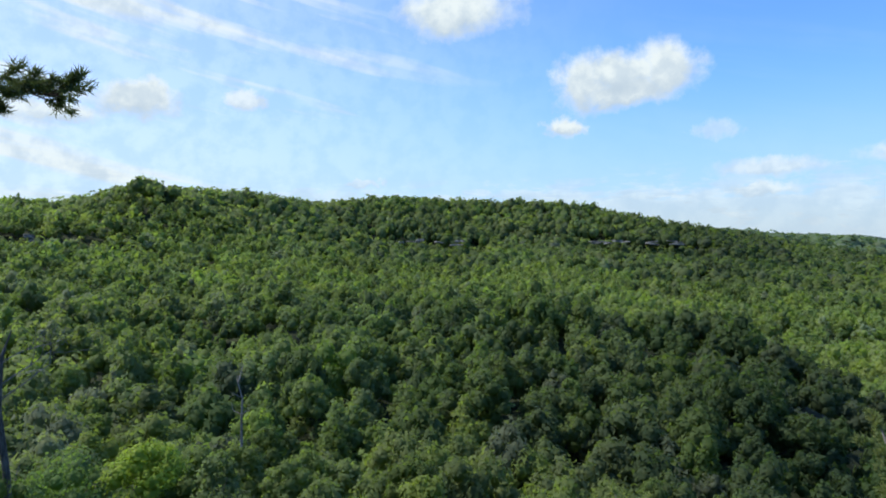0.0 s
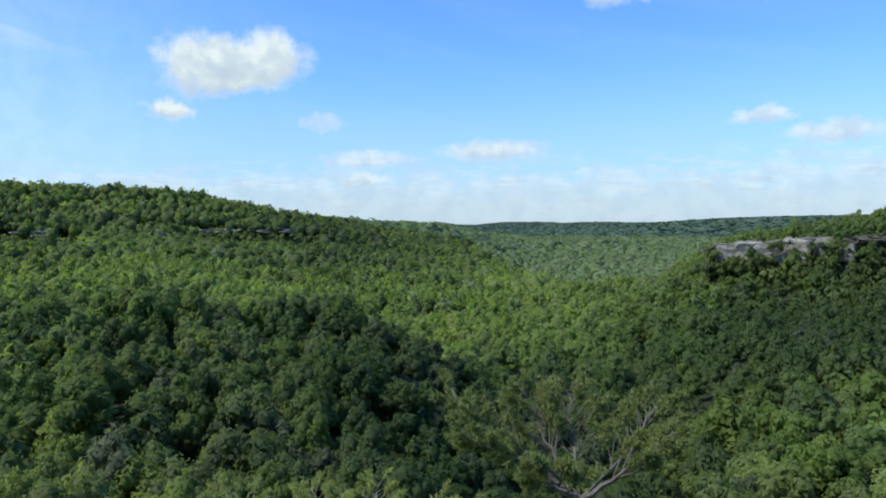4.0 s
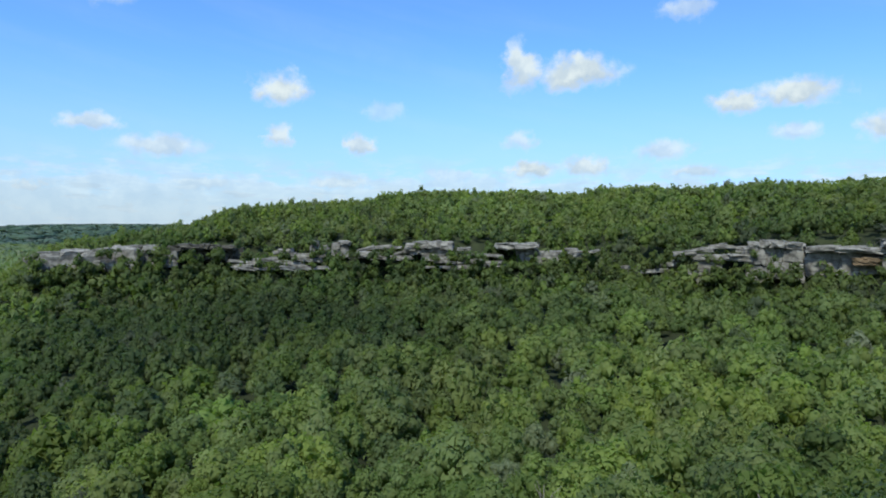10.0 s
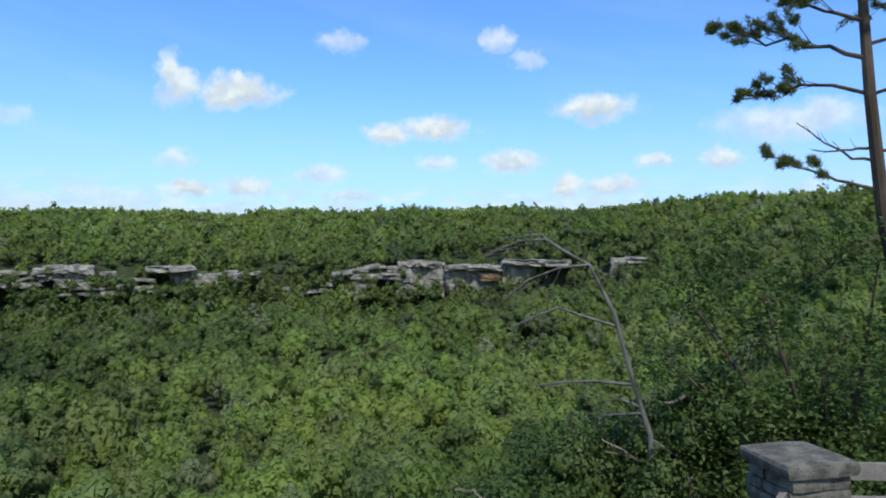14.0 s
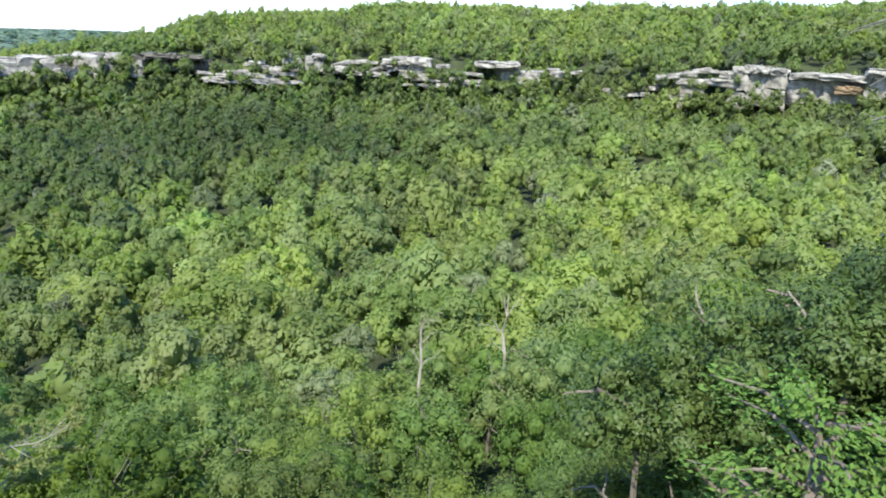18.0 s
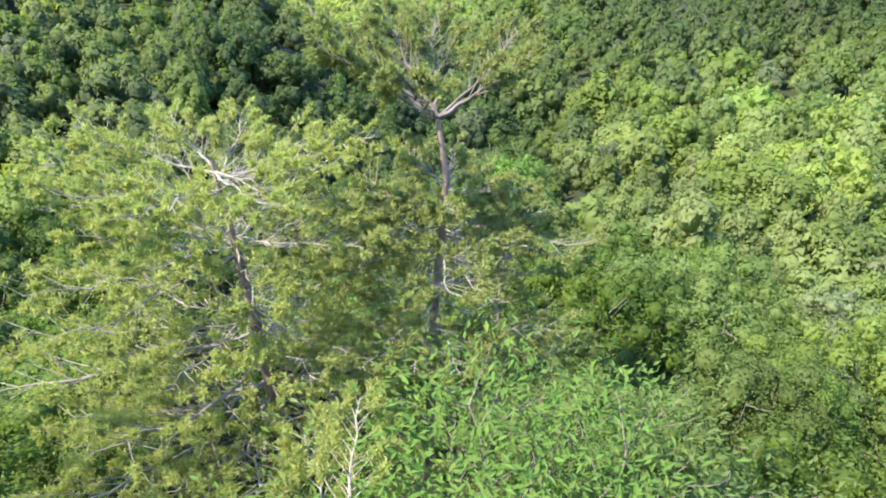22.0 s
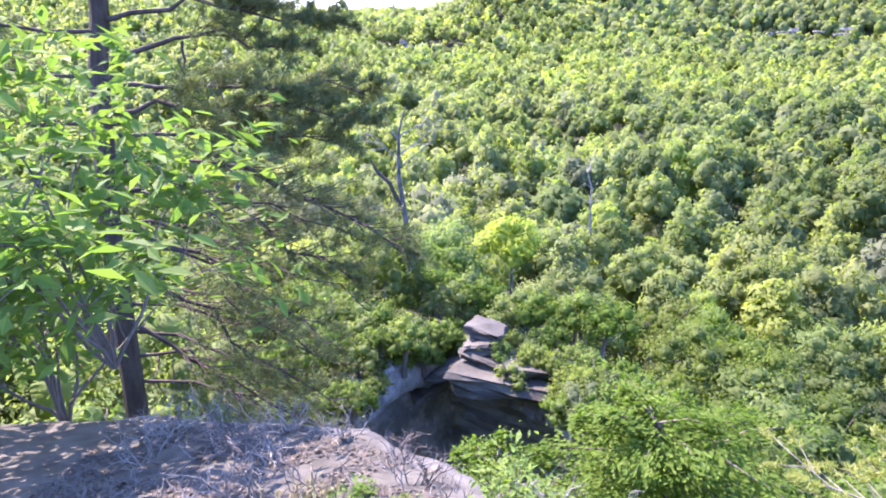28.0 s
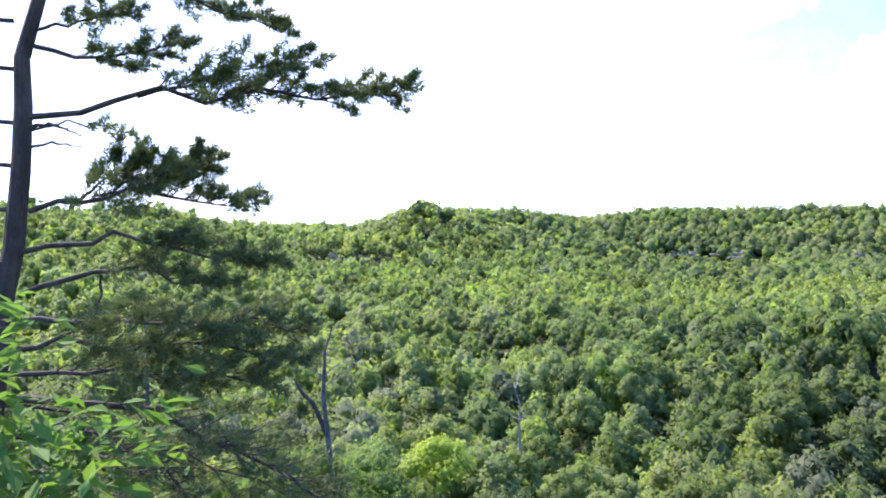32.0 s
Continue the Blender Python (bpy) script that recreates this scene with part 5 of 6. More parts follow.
# fallen leaves and broken twigs strewn over the ledge
g = np.random.default_rng(47)
leaves, twigs = Mesh(), Mesh()
spots = []
while len(spots) < 9500:
    x, y = g.uniform(-5.6, -1.9), g.uniform(-2.8, 0.3)
    e = float(np.interp(x, [p.x for p in EDGE], [p.y for p in EDGE]))
    if y < e - 0.2 - 0.35 * g.uniform() and noise.noise(Vector((x * 2.1, y * 2.1, 7))) > -0.25 + 0.3 * g.uniform():
        spots.append((x, y, ledge_height(x, y) + 0.008))
leaves.cards(spots, g.normal(size=(len(spots), 3)) * 0.35 + np.array([0, 0, 1.0]), g.uniform(0.016, 0.045, len(spots)), g, 1.5)
tagged(part("leaf_litter", leaves, DEAD_LEAF), "brown and grey fallen leaves strewn over the ledge", "leaf litter", kind="stuff")
for x, y, z in spots[:1100]:
    a, ln = g.uniform(0, 6.28), g.uniform(0.04, 0.2)
    d = Vector((math.cos(a), math.sin(a), g.uniform(-0.05, 0.35)))
    p = Vector((x, y, z))
    twigs.tube([p, p + d * ln * 0.5 + Vector(g.normal(size=3)) * 0.012, p + d * ln], [0.0035, 0.003, 0.0015], 4)
tagged(part("twig_litter", twigs, DEAD_WOOD), "broken grey twigs strewn over the ledge", "twigs", kind="stuff")

# ---- pines ----


def pine_limb(ob, start, end, radius, g, tufts, wood=PINE_BARK, leaf=PINE, sag=0.08, fan=0.4, needle=0.10, twigs=12, bare=0.25, label="", count=9, width=0.011, spread=0.62):
    """A pine's limb: bent, with side twigs that carry tufts of needles towards its end."""
    start, end = Vector(start), Vector(end)
    way = end - start
    length = way.length
    flat = way.normalized().cross(Vector((0, 0, 1))).normalized()
    pts = []
    for k in range(9):
        s = k / 8
        p = start.lerp(end, s) + Vector((0, 0, -sag * length * math.sin(math.pi * s) * (1 - 0.4 * s)))
        pts.append(p + Vector(g.normal(size=3)) * 0.018 * length * min(1, s * 4) * (s < 1))
    w, f = Mesh(), Mesh()
    w.tube(pts, [radius * (1 - 0.85 * k / 8) + 0.004 for k in range(9)], 6)
    c, d = [], []
    each = max(2, tufts // twigs)
    for k in range(twigs):
        s = bare + (1 - bare) * (k + g.uniform(0, 1)) / twigs
        i = min(7, int(s * 8))
        p = pts[i].lerp(pts[i + 1], s * 8 - i)
        side = flat * (1 if k % 2 else -1)
        along = way.normalized()
        d0 = (along * g.uniform(0.5, 1.1) + side * g.uniform(0.4, 1.0) + Vector((0, 0, g.uniform(-0.3, 0.6)))).normalized()
        ln = length * fan * (1.15 - 0.75 * s) * g.uniform(0.7, 1.2)
        q = [p, p + d0 * ln * 0.5 + Vector((0, 0, 0.03 * ln)), p + d0 * ln + Vector((0, 0, 0.1 * ln))]
        w.tube(q, [radius * 0.2 + 0.003, radius * 0.13 + 0.002, 0.002], 4)
        for j in range(each):
            u = g.uniform(spread, 1.06)
            spur = (d0 + Vector(g.normal(size=3)) * 0.7 + Vector((0, 0, 0.45))).normalized()
            at = p + d0 * ln * u + spur * g.uniform(0, 0.12) * ln
            c.append(at)
            d.append(spur)
    limb = part("limb", w, wood, ob, label)
    if tufts:
        f.needles(c, d, g, count, needle, width)
        part("needles", f, leaf, limb)


def pine(name, trunk, radii, seed, label, wood=PINE_BARK, group=""):
    ob = thing(name, label, "pine tree", group, at=trunk[0])
    w = Mesh()
    w.tube(trunk, radii, 9)
    part("trunk", w, wood, ob)
    return ob, np.random.default_rng(seed)


def crown_limbs(ob, g, axis, low, high, limbs, reach, tufts, **kw):
    """Limbs set round a stem between two heights, longest in the middle, rising to a flat top."""
    for k in range(limbs):
        z = low + (high - low) * (k + 0.5) / limbs
        a = k * 2.4 + g.uniform(-0.4, 0.4)
        t = (z - low) / (high - low)
        ln = reach * (0.75 + 0.5 * math.sin(math.pi * min(1, 0.25 + 0.65 * t))) * g.uniform(0.75, 1.15) * (1 - 0.15 * t)
        base = axis(z)
        end = base + Vector((math.cos(a), math.sin(a), 0)) * ln + Vector((0, 0, ln * (0.1 + 0.22 * t)))
        pine_limb(ob, base, end, 0.026, g, tufts, **kw)


def stem_axis(points):
    zs = [p[2] for p in points]
    return lambda z: Vector((float(np.interp(z, zs, [p[0] for p in points])), float(np.interp(z, zs, [p[1] for p in points])), z))


def shelf(ob, g, axis, z, limbs, reach, rise=0.2, tufts=440, leaf=PINE):
    """A flat layer of a pine's crown: limbs all round the stem at one height, rising outwards."""
    turn = g.uniform(0, 6.28)
    for k in range(limbs):
        a = turn + 6.283 * (k + g.uniform(-0.3, 0.3)) / limbs
        ln = reach * g.uniform(0.7, 1.15)
        base = axis(z + g.uniform(-0.35, 0.25))
        pine_limb(ob, base, base + Vector((math.cos(a), math.sin(a), rise * g.uniform(0.6, 1.4))) * ln, 0.019, g, tufts, TWIG, leaf, sag=0.05, twigs=24, fan=0.42, bare=0.12, needle=0.088, count=8, width=0.0145)
        if k % 3 == 0:
            a += 0.3
            pine_limb(ob, base, base + Vector((math.cos(a), math.sin(a), rise * 0.3)) * ln * 0.9, 0.015, g, 0, TWIG, sag=0.02, twigs=24, fan=0.36, bare=0.2, label="bare grey dead limb")


stem = [Vector(p) for p in ((-2.2, 11.9, -22.5), (-2.07, 11.93, -8.28), (-2.04, 11.93, -6.3), (-1.9, 11.98, -3.8), (-2.1, 11.96, -2.6))]
ob, g = pine("pine_tree", stem, (0.17, 0.105, 0.085, 0.065, 0.05), 401, "yellow-green pine with a forked top below the overlook", group="pines below the overlook")
for end, r in (((-4.2, 11.5, -0.95), 0.055), ((-0.6, 12.4, -1.55), 0.055), ((-2.6, 13.9, -1.2), 0.035), ((-3.3, 12.9, -1.1), 0.035), ((-0.9, 13.6, -1.3), 0.035), ((-2.3, 10.2, -1.5), 0.03), ((-3.6, 10.6, -1.3), 0.03)):
    pine_limb(ob, stem[-1], end, r, g, 620, BARK, PINE_DULL, sag=0.04, bare=0.35, twigs=30, fan=0.5, needle=0.09, width=0.0145)
axis = stem_axis(stem)
shelf(ob, g, axis, -4.1, 7, 1.7, leaf=PINE_DULL)
shelf(ob, g, axis, -5.0, 10, 2.7, leaf=PINE_DULL)
shelf(ob, g, axis, -6.3, 7, 3.0, 0.12, leaf=PINE_DULL)
shelf(ob, g, axis, -8.6, 9, 3.2, 0.1, leaf=PINE_DULL)
stem = [Vector(p) for p in ((-5.1, 10.95, -22.5), (-5.25, 10.9, -9.79), (-5.57, 10.74, -6.19), (-5.68, 10.68, -5.02), (-5.88, 10.57, -3.3))]
ob, g = pine("pine_tree", stem, (0.21, 0.14, 0.105, 0.08, 0.03), 402, "broad yellow-green pine with grey dead twigs below the overlook", group="pines below the overlook")
axis = stem_axis(stem)
shelf(ob, g, axis, -3.6, 10, 2.7, 0.22)
shelf(ob, g, axis, -4.9, 11, 3.4)
shelf(ob, g, axis, -6.5, 11, 3.7, 0.14)
shelf(ob, g, axis, -8.4, 10, 3.6, 0.1)
pine_limb(ob, (-5.3, 10.9, -8.0), (-3.0, 11.7, -8.3), 0.07, g, 40, DARK_BARK, bare=0.5)
pine_limb(ob, (-5.4, 10.8, -7.4), (-8.04, 9.03, -6.7), 0.06, g, 60, DARK_BARK, bare=0.5)
pine_limb(ob, (-5.5, 10.7, -7.0), (-9.6, 7.2, -6.4), 0.045, g, 420, TWIG, twigs=22)
pine_limb(ob, (-5.4, 10.5, -7.6), (-5.6, 6.6, -6.2), 0.045, g, 460, TWIG, twigs=22)
pine_limb(ob, (-5.4, 10.5, -8.6), (-3.8, 6.9, -7.2), 0.045, g, 460, TWIG, twigs=22)
pine_limb(ob, (-5.4, 10.6, -8.2), (-7.2, 7.3, -7.3), 0.045, g, 520, TWIG, twigs=22)
pine_limb(ob, (-5.3, 10.6, -9.2), (-6.3, 7.7, -8.6), 0.04, g, 520, TWIG, twigs=22)
pine_limb(ob, (-5.4, 10.7, -8.8), (-8.3, 8.6, -8.0), 0.04, g, 480, TWIG, twigs=22)
pine_limb(ob, (-5.5, 10.4, -8.4), (-6.5, 5.5, -6.9), 0.045, g, 600, TWIG, twigs=26)
pine_limb(ob, (-5.3, 10.4, -8.9), (-5.0, 5.8, -7.5), 0.045, g, 600, TWIG, twigs=26)
# a nearer, lower pine whose bare grey limb reaches out
stem = [Vector(p) for p in ((-1.2, 5.6, -20), (-1.3, 5.4, -9), (-1.6, 5.0, -6.5), (-1.7, 4.9, -5.2))]
ob, g = pine("pine_tree", stem, (0.13, 0.1, 0.07, 0.03), 403, "small yellow-green pine at the foot of the ledge", group="pines below the overlook")
crown_limbs(ob, g, stem_axis(stem), -9.6, -5.2, 20, 2.3, 420, wood=TWIG, twigs=20)
pine_limb(ob, (-1.7, 5.0, -6.4), (-5.2, 4.5, -5.7), 0.05, g, 120, PINE_BARK, sag=0.04, twigs=14, fan=0.25, bare=0.3)
pine_limb(ob, (-5.2, 4.5, -5.7), (-6.9, 2.75, -5.45), 0.022, g, 0, TWIG, sag=0.1, twigs=26, fan=0.4, bare=0.1, label="bare grey dead limb")

# the tall dark pine to the west
stem = [Vector(p) for p in ((-14.9, -5.6, -15), (-15.2, -5.3, -2.5), (-15.14, -4.95, 0.94), (-15.06, -4.74, 1.87), (-14.99, -4.59, 3.34), (-14.95, -4.53, 4.5), (-14.93, -4.54, 5.4), (-14.82, -4.22, 6.5), (-14.7, -4.1, 9.5), (-14.6, -4.0, 12.5))]
ob, g = pine("pine_tree", stem, (0.3, 0.225, 0.195, 0.185, 0.17, 0.16, 0.14, 0.12, 0.08, 0.03), 410, "tall dark pine leaning over the hollow", DARK_BARK)
DARK = dict(wood=DARK_BARK, leaf=PINE_DARK, needle=0.105, width=0.009, count=12)
WEST_LIMB = dict(DARK, needle=0.14, width=0.012, count=9, spread=0.42)
for start, end, radius, tufts, sag, bare, twigs, fan in (
        ((-14.89, -4.4, 4.3), (-12.95, 2.15, 4.55), 0.065, 1054, -0.05, 0.34, 50, 0.20),
        ((-14.3, -2.5, 4.62), (-13.2, 0.6, 5.15), 0.03, 442, -0.04, 0.2, 25, 0.29),
        ((-14.84, -4.3, 5.6), (-14.08, -1.72, 5.6), 0.05, 442, 0.1, 0.25, 25, 0.34),
        ((-14.9, -4.4, 5.9), (-14.3, -2.6, 6.2), 0.035, 272, 0.0, 0.2, 17, 0.46),
        ((-14.75, -4.1, 7.0), (-13.54, 0.09, 5.75), 0.05, 510, -0.05, 0.4, 30, 0.25),
        ((-14.9, -4.4, 4.1), (-14.67, -3.5, 3.9), 0.04, 0, -0.15, 0.3, 6, 0.34),
        ((-14.9, -4.4, 4.05), (-14.38, -2.6, 3.97), 0.025, 51, -0.1, 0.4, 10, 0.23),
        ((-14.92, -4.4, 3.75), (-14.5, -3.4, 3.7), 0.03, 0, -0.06, 0.3, 6, 0.34),
        ((-14.94, -4.45, 2.55), (-13.82, -0.66, 2.55), 0.055, 714, -0.1, 0.15, 35, 0.34),
        ((-14.6, -3.2, 2.8), (-14.0, -1.3, 3.35), 0.03, 561, -0.05, 0.1, 25, 0.52),
        ((-14.7, -3.6, 2.7), (-14.35, -2.5, 3.45), 0.03, 476, -0.05, 0.1, 22, 0.69),
        ((-14.99, -4.6, 1.8), (-13.7, -0.18, 1.5), 0.055, 561, -0.08, 0.45, 37, 0.25),
        ((-15.03, -4.65, 1.0), (-13.95, -0.99, 1.15), 0.06, 340, -0.1, 0.4, 30, 0.30),
        ((-14.6, -3.2, 1.35), (-14.5, -3.3, 0.2), 0.025, 34, 0.1, 0.3, 12, 0.46),
        ((-15.1, -5.0, 0.5), (-13.61, 0.2, 0.2), 0.05, 714, -0.03, 0.2, 42, 0.30),
        ((-15.1, -5.1, 0.0), (-13.6, 0.35, -0.25), 0.055, 884, -0.03, 0.2, 45, 0.30),
        ((-15.15, -5.2, -0.4), (-13.8, -0.4, -0.75), 0.05, 782, -0.02, 0.2, 40, 0.32),
        ((-15.2, -5.3, -0.9), (-13.51, 0.75, -3.05), 0.085, 561, -0.13, 0.4, 50, 0.30),
        ((-15.2, -5.3, -1.5), (-13.82, -0.26, -3.67), 0.07, 476, -0.1, 0.35, 45, 0.34),
        ((-15.2, -5.3, -2.2), (-14.0, -0.9, -5.2), 0.06, 408, -0.1, 0.3, 42, 0.34),
        ((-15.1, -5.3, -3.2), (-14.2, -1.6, -6.4), 0.06, 408, -0.08, 0.3, 37, 0.37),
        ((-15.1, -5.4, -4.4), (-14.2, -1.6, -7.6), 0.06, 408, -0.05, 0.3, 35, 0.39)):
    pine_limb(ob, start, end, radius, g, tufts, sag=sag, bare=bare, twigs=twigs, fan=fan, **WEST_LIMB)
for k in range(9):
    z = -1.0 - 0.62 * k
    pine_limb(ob, (-15.15, -5.3, z), (-14.3 + 0.5 * math.sin(k * 2.1), -1.8 + 2.0 * math.sin(k * 1.7) ** 2, z - 1.2 - 0.14 * k), 0.04, g, 120, sag=-0.1, bare=0.2, twigs=34, fan=0.34, **WEST_LIMB)
crown_limbs(ob, g, stem_axis(stem), 7.2, 12.2, 11, 2.8, 150, **WEST_LIMB)
for k, z in enumerate((6.1, 5.2, 4.2, 3.4, 2.6, 1.6, 0.7, -0.2)):
    pine_limb(ob, (-15.0, -4.7, z), (-15.7 + 0.5 * (k % 2), -8.4 - 0.3 * (k % 3), z + 0.3), 0.045, g, 240, sag=0.0, bare=0.2, twigs=18, fan=0.35, **WEST_LIMB)
# the forked dead tree past it
snag = thing("dead_tree", "forked dead tree with pale bare branches and a dark stub", "tree", "dead trunks", at=(-46.2, 4.8, -14))
w = Mesh()
w.tube([(-46.2, 4.9, -14), (-46.17, 4.79, -10.9), (-46.2, 4.45, -7.2), (-46.1, 4.61, -4.2), (-45.93, 5.09, -2.7)], [0.24, 0.2, 0.15, 0.1, 0.03], 7)
part("trunk", w, SNAG, snag)
w = Mesh()
w.tube([(-46.2, 4.7, -9.9), (-46.39, 3.84, -7.7), (-46.6, 3.1, -6.9), (-46.73, 2.62, -6.0)], [0.16, 0.15, 0.12, 0.06], 6)
part("stub", w, DARK_BARK, snag, "dark broken stub")
for end in ((-45.41, 6.92, -4.2), (-45.32, 7.26, -5.0), (-46.39, 3.56, -3.1), (-45.8, 6.2, -3.0), (-46.5, 3.2, -4.6)):
    w, tips = Mesh(), []
    q = Vector((-46.15, 4.55, end[2] - 1.6))
    grow(w, q, Vector(end) - q, (Vector(end) - q).length, 0.06, 2, g, tips, 0.22, 3, 0.0, 4)
    part("branch", w, TWIG, snag)

# the leafy sapling beside it
sprig((-6.0, -2.75, -1.6), 2.5, 206, 1800, 0.115, SHRUB, "leafy young tree with drooping bright green leaves", name="young_tree", category="tree", stems=9, lean=(0, 0, 1.5), long=2.0, depth=2, droop=0.9, radius=0.022, spread=0.065)
sprig((-6.9, -3.6, -2.6), 2.6, 216, 1500, 0.115, SHRUB, "leafy young tree with drooping bright green leaves", name="young_tree", category="tree", stems=8, lean=(0, 0, 1.3), long=2.0, depth=2, droop=0.9, radius=0.022, spread=0.065)
# ---- the broad fresh-green tree in the hollow ----


def layered_tree(name, base, top, reach, tiers, leaves, leaf, seed, label, mat, wood=BARK, low=0.48):
    """A tree with flat sprays of leaves in tiers."""
    g = np.random.default_rng(seed)
    base = Vector(base)
    ob = thing(name, label, "tree", at=base)
    trunk, crown = Mesh(), Mesh()
    h = top - base.z
    axis = [base + Vector((g.normal() * 0.15 * k, g.normal() * 0.15 * k, h * k / 5 - 0.3 * (k == 0))) for k in range(6)]
    trunk.tube(axis, [0.2, 0.17, 0.14, 0.1, 0.06, 0.02], 7)
    c, n, d = [], [], []
    for k in range(tiers):
        t = low + (1 - low) * (k + 0.5) / tiers
        p = axis[min(4, int(t * 5))].lerp(axis[min(4, int(t * 5)) + 1], t * 5 - min(4, int(t * 5)))
        a = k * 2.4 + g.uniform(-0.3, 0.3)
        ln = reach * math.sqrt(max(0.05, 1 - (max(0.0, t - 0.66) / 0.36) ** 2)) * min(1.0, 0.6 + 1.6 * (t - low)) * g.uniform(0.75, 1.1)
        way = Vector((math.cos(a), math.sin(a), g.uniform(0.05, 0.3)))
        end = p + way * ln
        mid = p.lerp(end, 0.5) + Vector((0, 0, 0.12 * ln))
        trunk.tube([p, mid, end], [0.05, 0.03, 0.008], 5)
        m = leaves // tiers
        s = g.uniform(0.15, 1.05, m)
        side = g.normal(size=m) * 0.28 * ln * (1.15 - s * 0.75)
        q = np.array(p)[None] + np.array(way * ln)[None] * s[:, None]
        q[:, 0] += -math.sin(a) * side
        q[:, 1] += math.cos(a) * side
        q[:, 2] += 0.3 * ln * s * (1 - s) - 0.12 * np.abs(side) + g.normal(size=m) * 0.12
        c.append(q)
        n.append(g.normal(size=(m, 3)) * 0.4 + np.array([math.cos(a) * 0.3, math.sin(a) * 0.3, 1.0]))
        d.append(np.tile(np.array(way), (m, 1)))
    c, n, d = np.concatenate(c), np.concatenate(n), np.concatenate(d)
    crown.cards(c, n, leaf * g.uniform(0.6, 1.3, len(c)), g, 1.7, d)
    part("trunk", trunk, wood, ob)
    part("crown", crown, mat, ob)
    return ob


layered_tree("beech_tree", (-16.2, 8.8, -26), -8.9, 4.6, 60, 30000, 0.115, 501, "fresh green beech tree with layered sprays in the hollow", BEECH)
layered_tree("beech_tree", (-16.6, 3.7, -26), -10.4, 3.2, 44, 16000, 0.11, 502, "fresh green beech tree with layered sprays in the hollow", BEECH)
layered_tree("beech_tree", (-12.6, 7.0, -26), -11.0, 3.6, 44, 16000, 0.11, 503, "fresh green beech tree with layered sprays in the hollow", BEECH)
# bushes under the ledge
sprig((-0.3, 5.0, -8.5), 5.2, 207, 9000, 0.062, SHRUB, "leafy bright green shrub under the ledge", name="tall_shrub", stems=12, lean=(0, 0, 1.5), long=2.6, depth=2, radius=0.04, spread=0.07)
sprig((-3.0, 5.4, -10.5), 4.6, 208, 7000, 0.06, LEAVES, "dull green shrub under the ledge", name="tall_shrub", stems=12, lean=(0, 0, 1.4), long=2.2, depth=2, radius=0.04, spread=0.08)
sprig((1.8, 6.0, -9.5), 4.6, 209, 7000, 0.06, LEAVES, "dull green shrub under the ledge", name="tall_shrub", stems=12, lean=(0, 0, 1.4), long=2.2, depth=2, radius=0.04, spread=0.08)

# ---- the east side: wall, dead tree, oak and pine ----
def block(parent, name, at, size, turn, seed, mat, label="", wobble=0.07):
    """A squared, chipped stone or board under its thing."""
    b = bmesh.new()
    bmesh.ops.create_cube(b, size=1)
    bmesh.ops.subdivide_edges(b, edges=b.edges, cuts=2, use_grid_fill=True)
    off = Vector((seed * 1.7, seed * 3.1, seed * 0.7))
    least = min(size)
    for v in b.verts:
        corner = sum(abs(c) > 0.45 for c in v.co)
        q = v.co * (1 - 0.025 * max(0, corner - 1))
        v.co = Vector((q.x * size[0], q.y * size[1], q.z * size[2])) + noise.noise_vector(q * 2.3 + off) * wobble * least
    bmesh.ops.rotate(b, verts=b.verts, cent=(0, 0, 0), matrix=Matrix.Rotation(radians(turn), 3, "Z") if not isinstance(turn, Matrix) else turn)
    m = Mesh()
    m.add([v.co + Vector(at) for v in b.verts], [[v.index for v in f.verts] for f in b.faces])
    b.free()
    return part(name, m, mat, parent, label)


g = np.random.default_rng(77)


def stone_pillar(at, wide, top, turn, seed, label):
    """A square pillar of stacked flat stones under a thick capstone."""
    g = np.random.default_rng(seed)
    ob = thing("stone_pillar", label, "pillar", "fence pillars", at=(at[0], at[1], -3.1))
    cap = wide * 0.2
    block(ob, "capstone", Vector((at[0], at[1], top - cap / 2)), (wide * 1.18, wide * 1.18, cap), turn, seed, WALL_STONE, "grey weathered capstone", 0.1)
    z, half = top - cap - 0.01, wide / 2
    spin = Matrix.Rotation(radians(turn), 3, "Z")
    n = 0
    while z > -3.1:
        h = g.uniform(0.12, 0.24)
        cut = g.uniform(-0.2, 0.2) * wide
        for w0, w1 in ((-half, cut), (cut, half)):
            for v0, v1 in ((-half, 0), (0, half)):
                p = spin @ Vector(((w0 + w1) / 2 + g.normal() * 0.02, (v0 + v1) / 2 + g.normal() * 0.02, 0)) + Vector((at[0], at[1], z - h / 2))
                n += 1
                block(ob, "stone", p, (w1 - w0 - 0.012, v1 - v0 - 0.012, h - 0.014), turn + g.normal() * 2.0, seed + n, WALL_STONE, wobble=0.07)
        z -= h


stone_pillar((11.05, 0.68), 0.92, -0.72, 40, 500, "square pillar of stacked sandstone with a flat cap")
stone_pillar((8.15, 1.12), 0.78, -1.08, 12, 600, "low sandstone pillar with a heavy rough cap")
wall = thing("stone_wall", "low dry-laid sandstone wall between the pillars", "wall", at=(9.6, 0.9, -3.1))
a, b = Vector((8.5, 1.05, 0)), Vector((10.7, 0.72, 0))
for k in range(6):
    for row in range(5):
        p = a.lerp(b, (k + 0.5 * (row % 2)) / 5.5) + Vector((0, g.normal() * 0.03, -2.02 - 0.22 * row))
        block(wall, "stone", p, (g.uniform(0.38, 0.46), g.uniform(0.6, 0.75), 0.21), math.degrees(math.atan2(b.y - a.y, b.x - a.x)) + g.normal() * 4, 60 + k * 5 + row, OCHRE if row == 0 and k > 2 else WALL_STONE, wobble=0.12)
